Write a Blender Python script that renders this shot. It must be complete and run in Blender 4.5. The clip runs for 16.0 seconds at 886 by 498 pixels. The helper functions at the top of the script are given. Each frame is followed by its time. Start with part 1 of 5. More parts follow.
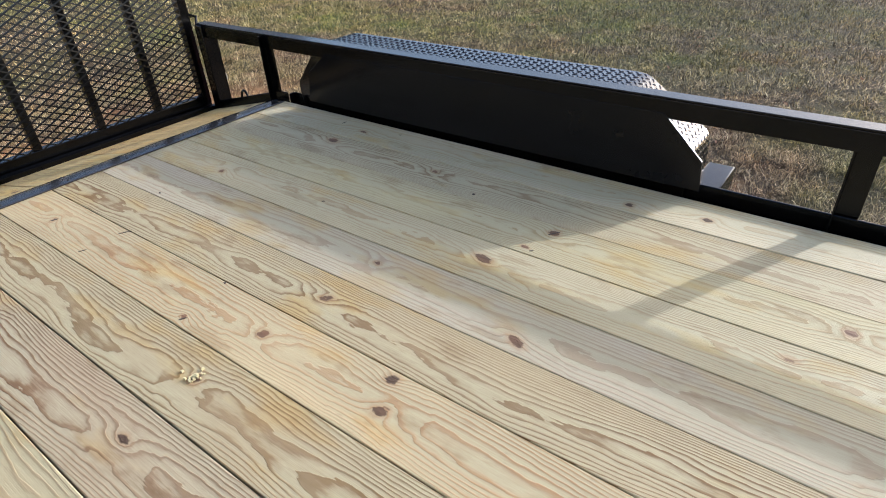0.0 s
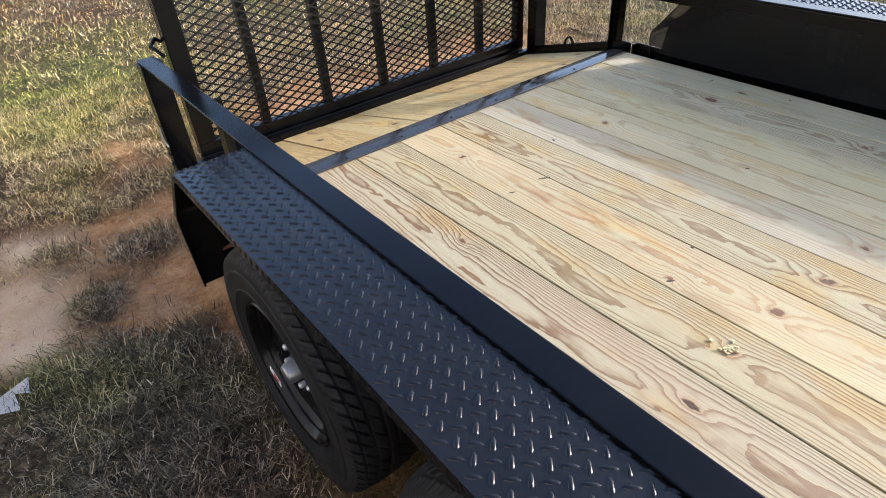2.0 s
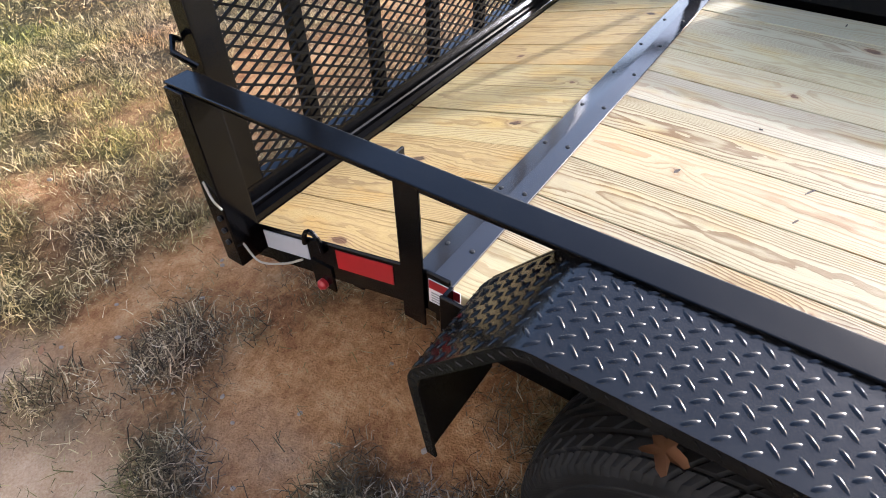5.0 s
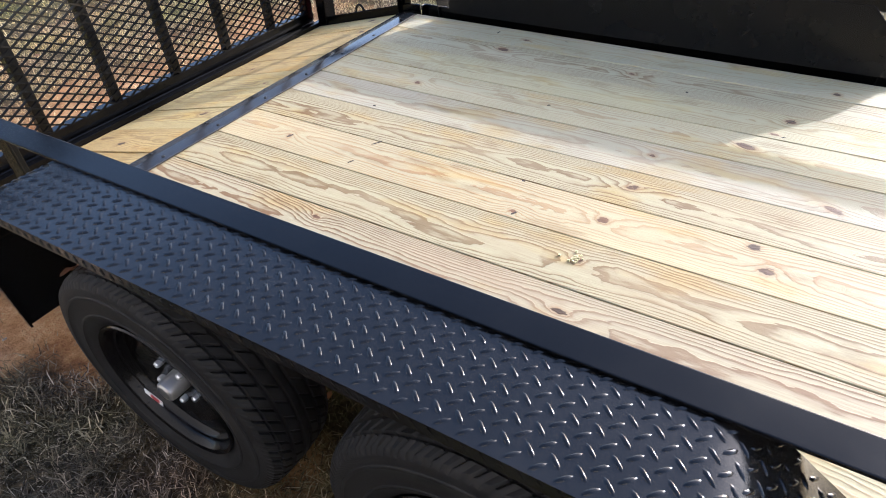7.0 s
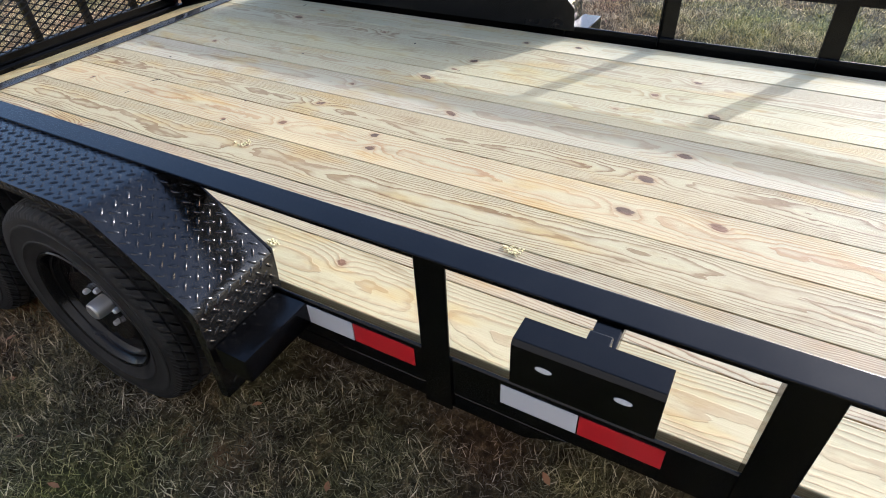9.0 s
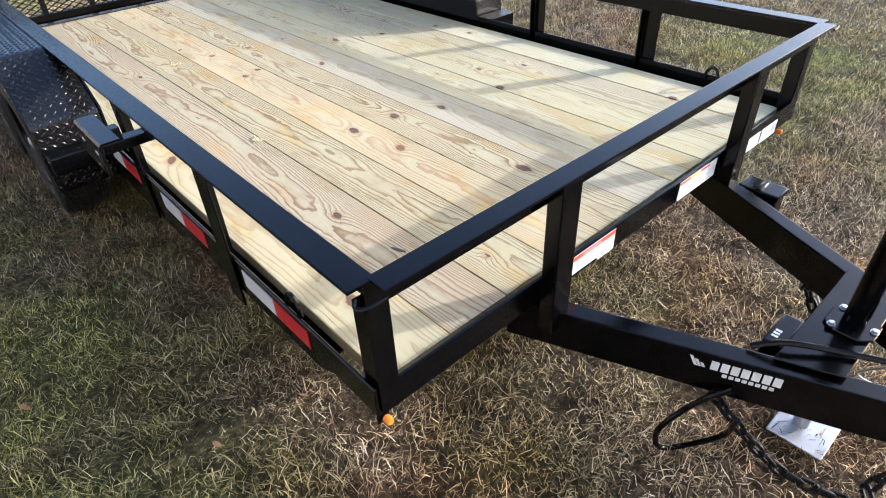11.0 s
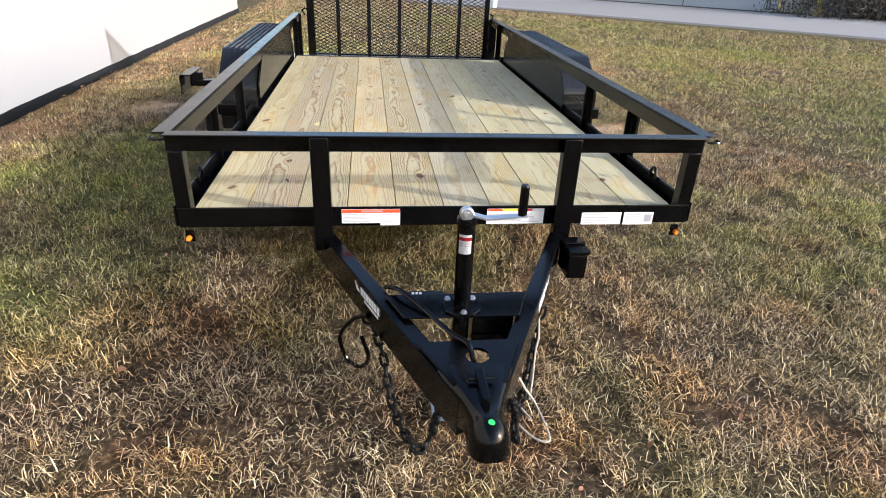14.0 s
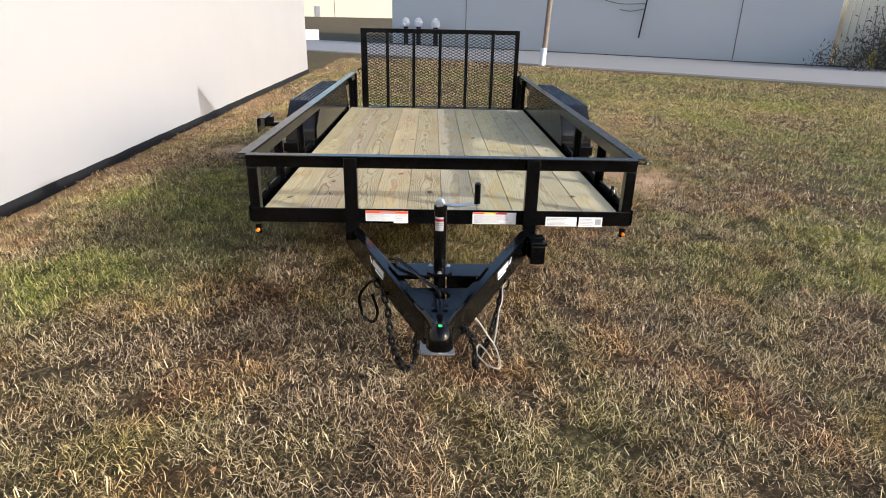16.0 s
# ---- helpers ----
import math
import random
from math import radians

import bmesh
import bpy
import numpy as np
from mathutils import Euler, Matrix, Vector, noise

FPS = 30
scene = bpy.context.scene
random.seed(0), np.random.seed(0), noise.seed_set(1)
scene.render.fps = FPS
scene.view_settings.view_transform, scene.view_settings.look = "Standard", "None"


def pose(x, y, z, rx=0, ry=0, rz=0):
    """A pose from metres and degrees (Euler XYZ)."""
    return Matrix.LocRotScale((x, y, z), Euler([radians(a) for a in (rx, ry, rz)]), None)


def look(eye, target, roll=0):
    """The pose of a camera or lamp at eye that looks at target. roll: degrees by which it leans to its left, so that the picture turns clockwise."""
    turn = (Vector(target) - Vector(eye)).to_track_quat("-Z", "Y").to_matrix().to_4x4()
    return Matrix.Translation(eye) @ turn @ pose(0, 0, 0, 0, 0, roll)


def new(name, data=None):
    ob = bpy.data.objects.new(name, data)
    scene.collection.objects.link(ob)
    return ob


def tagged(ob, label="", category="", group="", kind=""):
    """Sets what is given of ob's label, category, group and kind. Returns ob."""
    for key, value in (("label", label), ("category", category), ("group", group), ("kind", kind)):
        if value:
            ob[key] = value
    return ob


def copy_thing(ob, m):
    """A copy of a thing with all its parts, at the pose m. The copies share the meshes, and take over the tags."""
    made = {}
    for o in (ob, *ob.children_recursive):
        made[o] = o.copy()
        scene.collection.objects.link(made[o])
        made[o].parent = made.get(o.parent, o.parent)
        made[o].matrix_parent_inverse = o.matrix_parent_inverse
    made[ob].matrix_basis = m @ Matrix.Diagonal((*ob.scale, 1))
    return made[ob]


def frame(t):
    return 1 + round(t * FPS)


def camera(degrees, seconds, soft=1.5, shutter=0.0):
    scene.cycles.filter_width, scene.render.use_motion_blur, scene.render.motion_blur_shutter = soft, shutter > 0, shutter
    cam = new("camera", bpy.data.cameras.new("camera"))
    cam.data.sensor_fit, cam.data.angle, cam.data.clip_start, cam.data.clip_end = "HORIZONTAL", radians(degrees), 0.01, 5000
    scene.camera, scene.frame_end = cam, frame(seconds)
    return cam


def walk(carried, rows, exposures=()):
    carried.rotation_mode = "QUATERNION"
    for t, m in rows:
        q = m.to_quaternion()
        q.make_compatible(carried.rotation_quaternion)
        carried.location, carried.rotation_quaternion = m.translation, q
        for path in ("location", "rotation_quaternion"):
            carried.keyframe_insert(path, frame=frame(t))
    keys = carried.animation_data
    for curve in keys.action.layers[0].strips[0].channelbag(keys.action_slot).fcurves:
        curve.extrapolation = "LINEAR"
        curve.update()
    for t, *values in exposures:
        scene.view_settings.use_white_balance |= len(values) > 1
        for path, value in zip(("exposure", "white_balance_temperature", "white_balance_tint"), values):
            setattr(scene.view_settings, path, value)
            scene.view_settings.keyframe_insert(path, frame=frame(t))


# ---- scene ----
cam = camera(74.3, 16.0, soft=1.0)
PATH = [
    (0, (-0.886, 1.265, 1.485), (0.435, 2.304, 0.401), -3.1),
    (0.5, (-0.932, 1.272, 1.486), (0.255, 2.437, 0.375), -4.0),
    (1, (-1.085, 1.367, 1.475), (-0.002, 2.606, 0.338), -4.2),
    (1.5, (-1.345, 1.675, 1.494), (-0.344, 2.962, 0.336), -4.4),
    (2, (-1.476, 2.001, 1.498), (-0.518, 3.295, 0.311), -4.0),
    (2.5, (-1.521, 2.348, 1.441), (-0.558, 3.598, 0.212), -3.5),
    (3, (-1.605, 2.679, 1.424), (-0.615, 3.858, 0.147), -3.1),
    (3.2, (-1.625, 2.777, 1.42), (-0.617, 3.917, 0.122), -2.9),
    (5.3, (-1.659, 3.238, 1.461), (-0.461, 4.043, 0.077), -1.3),
    (5.5, (-1.695, 3.092, 1.479), (-0.48, 3.898, 0.109), -1.6),
    (6, (-1.734, 2.722, 1.524), (-0.482, 3.532, 0.191), -2.1),
    (6.5, (-1.593, 2.437, 1.521), (-0.307, 3.236, 0.214), -2.0),
    (7, (-1.592, 2.046, 1.508), (-0.28, 2.846, 0.228), -2.6),
    (7.5, (-1.679, 1.687, 1.517), (-0.347, 2.482, 0.254), -2.4),
    (8, (-1.59, 1.475, 1.502), (-0.25, 2.271, 0.248), -2.7),
    (8.5, (-1.607, 1.197, 1.514), (-0.268, 1.993, 0.26), -2.9),
    (9, (-1.71, 0.788, 1.515), (-0.383, 1.597, 0.256), -3.2),
    (9.5, (-1.584, 0.435, 1.476), (-0.294, 1.289, 0.209), -3.3),
    (10, (-1.482, 0.06, 1.515), (-0.253, 1.0, 0.248), -3.3),
    (10.2, (-1.49, -0.11, 1.513), (-0.292, 0.879, 0.253), -3.3),
    (12.3, (-0.857, -1.389, 1.435), (-0.144, 0.147, 0.372), 0.0),
    (12.5, (-0.72, -1.418, 1.412), (-0.058, 0.153, 0.367), 0.6),
    (13, (-0.47, -1.537, 1.432), (0.051, 0.119, 0.438), 1.5),
    (13.5, (-0.326, -1.812, 1.429), (0.051, -0.087, 0.489), 2.2),
    (14, (-0.292, -2.16, 1.441), (-0.051, -0.391, 0.541), 2.6),
    (14.5, (-0.25, -2.509, 1.479), (-0.111, -0.712, 0.613), 2.7),
    (15, (-0.113, -2.881, 1.483), (-0.034, -1.065, 0.648), 2.4),
    (15.5, (-0.079, -2.983, 1.508), (-0.026, -1.146, 0.719), 1.8),
    (16, (-0.063, -3.018, 1.525), (-0.018, -1.162, 0.779), 1.2),
]
walk(cam, [(t, look(eye, target, roll)) for t, eye, target, roll in PATH],
     [(0, 1.28, 5460, 15), (1.0, 1.44, 5480, 16), (2.2, 1.70, 5450, 16), (3.2, 1.95, 5500, 17), (6, 1.95, 5380, 17), (8.5, 1.58, 5260, 15), (10.2, 1.75, 5160, 14),
      (12.5, 1.83, 5560, 14), (14.5, 1.38, 5620, 12), (16, 1.20, 5720, 12)])

# ---- world, sun ----
SUN_WAY = Vector((-0.82, 0.40, -0.29)).normalized()
world = bpy.data.worlds.new("sky")
scene.world = world
world.use_nodes = True
wn = world.node_tree
sky = wn.nodes.new("ShaderNodeTexSky")
sky.sky_type = "NISHITA"
sky.sun_disc = False
sky.sun_elevation = radians(17.6)
sky.sun_rotation = radians(116)
sky.dust_density = 3.0
sky.ozone_density = 0.5
wn.nodes["Background"].inputs[1].default_value = 0.15
wn.links.new(sky.outputs[0], wn.nodes["Background"].inputs[0])
sun_data = bpy.data.lights.new("sun", "SUN")
sun_data.energy = 2.35
sun_data.angle = radians(1.0)
sun_data.color = (1.0, 0.94, 0.86)
sun = new("sun", sun_data)
sun.matrix_world = look((6, -3, 4), Vector((6, -3, 4)) + SUN_WAY)


# ---- materials ----
class Nodes:
    """A short hand for node materials."""

    def __init__(self, name):
        self.mat = bpy.data.materials.new(name)
        self.mat.use_nodes = True
        self.tree = self.mat.node_tree
        self.bsdf = self.tree.nodes["Principled BSDF"]
        self.coord = self.tree.nodes.new("ShaderNodeTexCoord")

    def node(self, kind, **values):
        n = self.tree.nodes.new(kind)
        for key, value in values.items():
            setattr(n, key, value)
        return n

    def put(self, socket, value):
        if hasattr(value, "is_output"):
            self.tree.links.new(value, socket)
        else:
            socket.default_value = value

    def math(self, op, a, b=0.0, c=0.0):
        n = self.node("ShaderNodeMath", operation=op)
        for k, v in enumerate((a, b, c)):
            self.put(n.inputs[k], v)
        return n.outputs[0]

    def mapped(self, scale=(1, 1, 1), shift=None, vector=None):
        n = self.node("ShaderNodeMapping")
        self.put(n.inputs[0], vector or self.coord.outputs["Object"])
        n.inputs["Scale"].default_value = scale
        if shift is not None:
            self.put(n.inputs["Location"], shift)
        return n.outputs[0]

    def noise(self, scale, detail=4, rough=0.55, vector=None, distortion=0.0):
        n = self.node("ShaderNodeTexNoise")
        self.put(n.inputs["Vector"], vector or self.coord.outputs["Object"])
        n.inputs["Scale"].default_value = scale
        n.inputs["Detail"].default_value = detail
        n.inputs["Roughness"].default_value = rough
        n.inputs["Distortion"].default_value = distortion
        return n.outputs[0]

    def ramp(self, value, stops):
        n = self.node("ShaderNodeValToRGB")
        self.put(n.inputs[0], value)
        e = n.color_ramp.elements
        while len(e) < len(stops):
            e.new(0.5)
        for k, (p, c) in enumerate(stops):
            e[k].position = p
            e[k].color = (*c, 1) if hasattr(c, "__len__") else (c, c, c, 1)
        return n.outputs[0]

    def mix(self, f, a, b, blend="MIX"):
        n = self.node("ShaderNodeMix", data_type="RGBA", blend_type=blend)
        self.put(n.inputs[0], f)
        for k, v in ((6, a), (7, b)):
            self.put(n.inputs[k], v if hasattr(v, "is_output") else (*v, 1))
        return n.outputs[2]

    def bump(self, height, strength=0.3, distance=0.002):
        n = self.node("ShaderNodeBump")
        self.put(n.inputs["Height"], height)
        n.inputs["Strength"].default_value = strength
        n.inputs["Distance"].default_value = distance
        self.tree.links.new(n.outputs[0], self.bsdf.inputs["Normal"])

    def set(self, **values):
        for key, value in values.items():
            self.put(self.bsdf.inputs[key.replace("_", " ")], value)
        return self.mat


def paint(name, colour, rough=0.35, dust=0.15, metal=0.0, scale=9.0, gloss=0.5):
    """Painted or plain surface with dust, faint unevenness and grain."""
    n = Nodes(name)
    big, fine = n.noise(scale, 5, 0.6), n.noise(scale * 30, 3)
    lighter = tuple(c + (0.32 - c) * 0.22 for c in colour)
    dusty = n.math("MULTIPLY", n.ramp(big, [(0.45, 0), (0.8, 1)]), dust)
    col = n.mix(dusty, colour, lighter)
    n.bump(n.math("ADD", fine, n.math("MULTIPLY", big, 2.0)), 0.08, 0.002)
    ro = n.math("ADD", n.math("MULTIPLY", big, 0.22), rough - 0.1)
    return n.set(Base_Color=col, Roughness=ro, Metallic=metal, Specular_IOR_Level=gloss)


def wood(name, early, late, ring=0.0007, sway=0.0035, contrast=1.0, tint=(0.50, 0.42, 0.23)):
    """Flat-sawn pine: growth rings as contours that crowd towards the edges and bend round the knots."""
    n = Nodes(name)
    info = n.node("ShaderNodeObjectInfo")
    knot = n.node("ShaderNodeAttribute", attribute_name="knot")
    mid = n.node("ShaderNodeAttribute", attribute_name="across")
    shift = n.node("ShaderNodeCombineXYZ")
    n.put(shift.inputs[0], n.math("MULTIPLY", info.outputs["Random"], 37.0))
    n.put(shift.inputs[1], n.math("MULTIPLY", info.outputs["Random"], 91.0))
    low = n.noise(1.0, 2, 0.45, n.mapped((7.0, 1.5, 3.0), shift.outputs[0]))
    drift = n.noise(1.0, 1, 0.4, n.mapped((0.4, 0.7, 3.0), shift.outputs[0]))
    wob = n.noise(1.0, 4, 0.62, n.mapped((45.0, 9.0, 9.0), shift.outputs[0]))
    across = n.math("ADD", mid.outputs["Fac"], n.math("MULTIPLY", n.math("SUBTRACT", drift, 0.5), 0.14))
    f = n.math("MULTIPLY", across, across)
    f = n.math("ADD", f, n.math("MULTIPLY", low, sway))
    f = n.math("ADD", f, n.math("MULTIPLY", wob, 0.0009))
    f = n.math("ADD", f, n.math("MULTIPLY", n.noise(1.0, 3, 0.55, n.mapped((17.0, 4.5, 5.0), shift.outputs[0])), 0.0030))
    f = n.math("ADD", f, n.math("MULTIPLY", knot.outputs["Fac"], 0.0042))
    saw = n.math("FRACT", n.math("DIVIDE", f, ring * 1.2))
    band = n.ramp(saw, [(0.0, 0.08), (0.34, 0.0), (0.62, 0.30), (0.80, 0.95), (0.96, 1.0), (0.99, 0.10)])
    fibre = n.noise(1.0, 3, 0.7, n.mapped((620.0, 7.0, 200.0), shift.outputs[0]))
    fleck = n.noise(1.0, 3, 0.6, n.mapped((160.0, 26.0, 60.0), shift.outputs[0]))
    blotch = n.noise(1.0, 4, 0.6, n.mapped((7.0, 2.2, 3.0), shift.outputs[0]))
    bold = n.ramp(blotch, [(0.3, 0.6), (0.58, 1.0)])
    col = n.mix(n.math("MULTIPLY", n.math("MULTIPLY", band, contrast), bold), early, late)
    col = n.mix(n.math("MULTIPLY", n.ramp(low, [(0.45, 0), (0.75, 1)]), 0.5), col, tint)
    col = n.mix(n.math("MULTIPLY", n.ramp(fibre, [(0.45, 0), (0.72, 1)]), 0.40), col, late)
    col = n.mix(n.math("MULTIPLY", n.ramp(fleck, [(0.62, 0), (0.74, 1)]), 0.30), col, (0.22, 0.16, 0.10))
    resin = n.noise(1.0, 3, 0.6, n.mapped((9.0, 2.6, 3.0), n.mix(1.0, shift.outputs[0], (5.0, 9.0, 0.0), "ADD")))
    col = n.mix(n.math("MULTIPLY", n.ramp(resin, [(0.54, 0), (0.68, 1)]), 0.65), col, n.mix(1.0, col, (1.04, 0.86, 0.52), "MULTIPLY"))
    stain = n.noise(1.0, 4, 0.65, n.mapped((14.0, 4.0, 3.0), shift.outputs[0]))
    col = n.mix(n.math("MULTIPLY", n.ramp(stain, [(0.58, 0), (0.66, 1)]), 0.45), col, n.mix(1.0, col, (0.62, 0.52, 0.42), "MULTIPLY"))
    ragged = n.math("ADD", knot.outputs["Fac"], n.math("MULTIPLY", n.math("SUBTRACT", fleck, 0.5), 0.25))
    heart = n.ramp(ragged, [(0.66, 0), (0.74, 1)])
    rim = n.ramp(ragged, [(0.44, 0), (0.62, 1)])
    col = n.mix(n.math("MULTIPLY", rim, 0.45), col, (0.34, 0.21, 0.10))
    col = n.mix(n.math("MULTIPLY", heart, 0.92), col, n.mix(n.ramp(blotch, [(0.4, 0), (0.6, 1)]), (0.060, 0.036, 0.022), (0.17, 0.085, 0.042)))
    n.bump(n.math("ADD", n.math("MULTIPLY", fibre, 0.6), band), 0.4, 0.0015)
    return n.set(Base_Color=col, Roughness=0.66, Specular_IOR_Level=0.25)


BLACK = paint("black_powder_coat", (0.0013, 0.0013, 0.0015), 0.16, 0.02, gloss=0.21)
PLATE = paint("black_tread_plate", (0.0056, 0.0053, 0.0049), 0.17, 0.06, scale=14, gloss=0.41)
SHEET = paint("black_sheet", (0.0045, 0.0045, 0.005), 0.16, 0.03, scale=4, gloss=0.19)
RUBBER = paint("tyre_rubber", (0.0070, 0.0069, 0.0068), 0.60, 0.16, scale=16, gloss=0.2)
RIM = paint("black_wheel", (0.0032, 0.0032, 0.0032), 0.18, 0.05, gloss=0.20)
ZINC = paint("zinc", (0.50, 0.52, 0.55), 0.35, 0.3, metal=0.9)
GREASE = paint("hub_cap_metal", (0.36, 0.36, 0.35), 0.38, 0.4, metal=0.8)
CHAIN = paint("dark_chain", (0.004, 0.0038, 0.0036), 0.50, 0.2, scale=60, gloss=0.12)
WHITE = paint("white_label", (0.60, 0.60, 0.60), 0.45, 0.1)
RED = paint("red_reflector", (0.30, 0.008, 0.012), 0.35, 0.1)
MAROON = paint("dark_red_plastic", (0.07, 0.006, 0.008), 0.4, 0.3)
SILVER = paint("silver_reflector", (0.36, 0.37, 0.40), 0.4, 0.2)
ORANGE = paint("orange_label", (0.70, 0.065, 0.018), 0.45, 0.1)
YELLOW = paint("yellow_label", (0.75, 0.55, 0.03), 0.45, 0.1)
INK = paint("label_ink", (0.26, 0.26, 0.27), 0.5, 0.1)
AMBER = paint("amber_lens", (0.75, 0.20, 0.01), 0.2, 0.05)
GREEN = paint("green_dot", (0.05, 0.55, 0.10), 0.4, 0.1)
WIRE = paint("pale_wire", (0.34, 0.31, 0.25), 0.5, 0.2)
STRIP = paint("glossy_black_strip", (0.026, 0.025, 0.025), 0.10, 0.05, gloss=0.65)
CHIPPED = paint("chipped_wood", (0.055, 0.038, 0.024), 0.8, 0.5, scale=60)
DARK = paint("dark_void", (0.004, 0.004, 0.004), 0.7, 0.0)
WALL = paint("white_wall_paint", (0.315, 0.312, 0.307), 0.55, 0.25, scale=0.7)
SKIRT = paint("black_wall_base", (0.007, 0.007, 0.007), 0.7, 0.08, gloss=0.2)
GREY = paint("grey_wall_paint", (0.50, 0.485, 0.465), 0.7, 0.5, scale=0.35)
CREAM = paint("cream_wall_paint", (0.62, 0.57, 0.45), 0.7, 0.3, scale=0.4)
ASPHALT = paint("pale_asphalt", (0.225, 0.212, 0.198), 0.85, 0.6, scale=1.2)
POLE = paint("pole_wood", (0.16, 0.12, 0.09), 0.8, 0.4)
HYDRANT = paint("hydrant_yellow", (0.65, 0.45, 0.02), 0.5, 0.2)
BUSH = paint("bush_twigs", (0.07, 0.055, 0.035), 0.8, 0.6, scale=6)


# ---- mesh helpers ----
def mesh_of(name, bm, material=None, smooth=None):
    me = bpy.data.meshes.new(name)
    bm.normal_update()
    bm.to_mesh(me)
    bm.free()
    if material:
        me.materials.append(material)
    if smooth is not None:
        me.polygons.foreach_set("use_smooth", [True] * len(me.polygons))
        me.set_sharp_from_angle(angle=radians(smooth))
    return me


def part(name, bm, material, parent, label="", smooth=15):
    """One mesh object under a thing or a part."""
    ob = new(name, mesh_of(name, bm, material, smooth))
    ob.parent = parent
    return tagged(ob, label)


def empty(name, label, category, group="", kind=""):
    ob = new(name)
    return tagged(ob, label, category, group, kind)


def box(lo, hi, bevel=0.004, bm=None, seg=2):
    """A box with worn edges."""
    bm = bm or bmesh.new()
    made = bmesh.ops.create_cube(bm, size=1)["verts"]
    lo, hi = Vector(lo), Vector(hi)
    for v in made:
        v.co = Vector((lo[k] + (v.co[k] + 0.5) * (hi[k] - lo[k]) for k in range(3)))
    if bevel:
        edges = list({e for v in made for e in v.link_edges})
        bmesh.ops.bevel(bm, geom=edges, offset=bevel, segments=seg, affect="EDGES", profile=0.6)
    return bm


def prism(outline, axis, lo, hi, bevel=0.003):
    """A flat outline drawn out along an axis; outline in the two other axes, in order."""
    bm = bmesh.new()
    k = "xyz".index(axis)

    def place(p, d):
        q = list(p)
        q.insert(k, d)
        return q
    a = [bm.verts.new(place(p, lo)) for p in outline]
    b = [bm.verts.new(place(p, hi)) for p in outline]
    bm.faces.new(a)
    bm.faces.new(b[::-1])
    for i in range(len(a)):
        j = (i + 1) % len(a)
        bm.faces.new((a[i], b[i], b[j], a[j]))
    bmesh.ops.recalc_face_normals(bm, faces=bm.faces)
    if bevel:
        bmesh.ops.bevel(bm, geom=list(bm.edges), offset=bevel, segments=1, affect="EDGES")
    return bm


def rod(points, radius, sides=8, closed=False, bm=None):
    """A round bar along a line of points."""
    bm = bm or bmesh.new()
    pts = [Vector(p) for p in points]
    rings, n = [], len(pts)
    up = Vector((0, 0, 1))
    for i, p in enumerate(pts):
        a = pts[(i - 1) % n] if closed or i else p
        b = pts[(i + 1) % n] if closed or i < n - 1 else p
        d = (b - a).normalized()
        s = d.cross(up)
        if s.length < 0.05:
            s = d.cross(Vector((1, 0, 0)))
        s.normalize()
        u = s.cross(d)
        rings.append([bm.verts.new(p + radius * (math.cos(t) * s + math.sin(t) * u))
                      for t in (2 * math.pi * k / sides for k in range(sides))])
    for i in range(n if closed else n - 1):
        r, q = rings[i], rings[(i + 1) % n]
        for k in range(sides):
            bm.faces.new((r[k], r[(k + 1) % sides], q[(k + 1) % sides], q[k]))
    if not closed:
        bm.faces.new(rings[0][::-1])
        bm.faces.new(rings[-1])
    bmesh.ops.recalc_face_normals(bm, faces=bm.faces)
    return bm


def turned(profile, axis, seg=32, close=False, bm=None, centre=(0, 0, 0)):
    """A profile of (along, radius) turned round an axis."""
    bm = bm or bmesh.new()
    k = "xyz".index(axis)
    i, j = [m for m in range(3) if m != k]
    rings = []
    for a, r in profile:
        ring = []
        for s in range(seg):
            p = list(centre)
            p[k] += a
            p[i] += r * math.cos(2 * math.pi * s / seg)
            p[j] += r * math.sin(2 * math.pi * s / seg)
            ring.append(bm.verts.new(p))
        rings.append(ring)
    for a, b in zip(rings, rings[1:] + (rings[:1] if close else [])):
        for s in range(seg):
            bm.faces.new((a[s], a[(s + 1) % seg], b[(s + 1) % seg], b[s]))
    if not close:
        bm.faces.new(rings[0])
        bm.faces.new(rings[-1])
    bmesh.ops.recalc_face_normals(bm, faces=bm.faces)
    return bm


def beam(a, b, width, height, bevel=0.004):
    """A rectangular tube from a to b (middle of its top)."""
    a, b = Vector(a), Vector(b)
    d = b - a
    bm = box((-width / 2, 0, -height), (width / 2, d.length, 0), bevel)
    y = d.normalized()
    x = y.cross(Vector((0, 0, 1))).normalized()
    z = x.cross(y)
    m = Matrix((x, y, z)).transposed().to_4x4()
    m.translation = a
    bmesh.ops.transform(bm, matrix=m, verts=bm.verts)
    return bm


# ---- ground ----
def spot(x, y, cx, cy, rx, ry):
    return math.exp(-((x - cx) / rx) ** 2 - ((y - cy) / ry) ** 2)


def sand_amount(x, y):
    """Where the bare earth is pale and sandy, 0 to 1."""
    v = spot(x, y, -1.81, 4.27, 0.36, 0.42) + 0.8 * spot(x, y, -1.74, 4.82, 0.25, 0.15) + 0.32 * spot(x, y, -1.35, 3.96, 0.10, 0.07)
    v += spot(x, y, -2.26, 3.46, 0.4, 0.4) + 0.5 * spot(x, y, 1.95, 2.7, 0.6, 0.9) + 0.35 * math.exp(-((x + 3.15) / 0.40) ** 2) + 0.35 * noise.noise((x * 5, y * 5, 2.0))
    return max(0.0, min(1.0, v * 1.3 - 0.1))


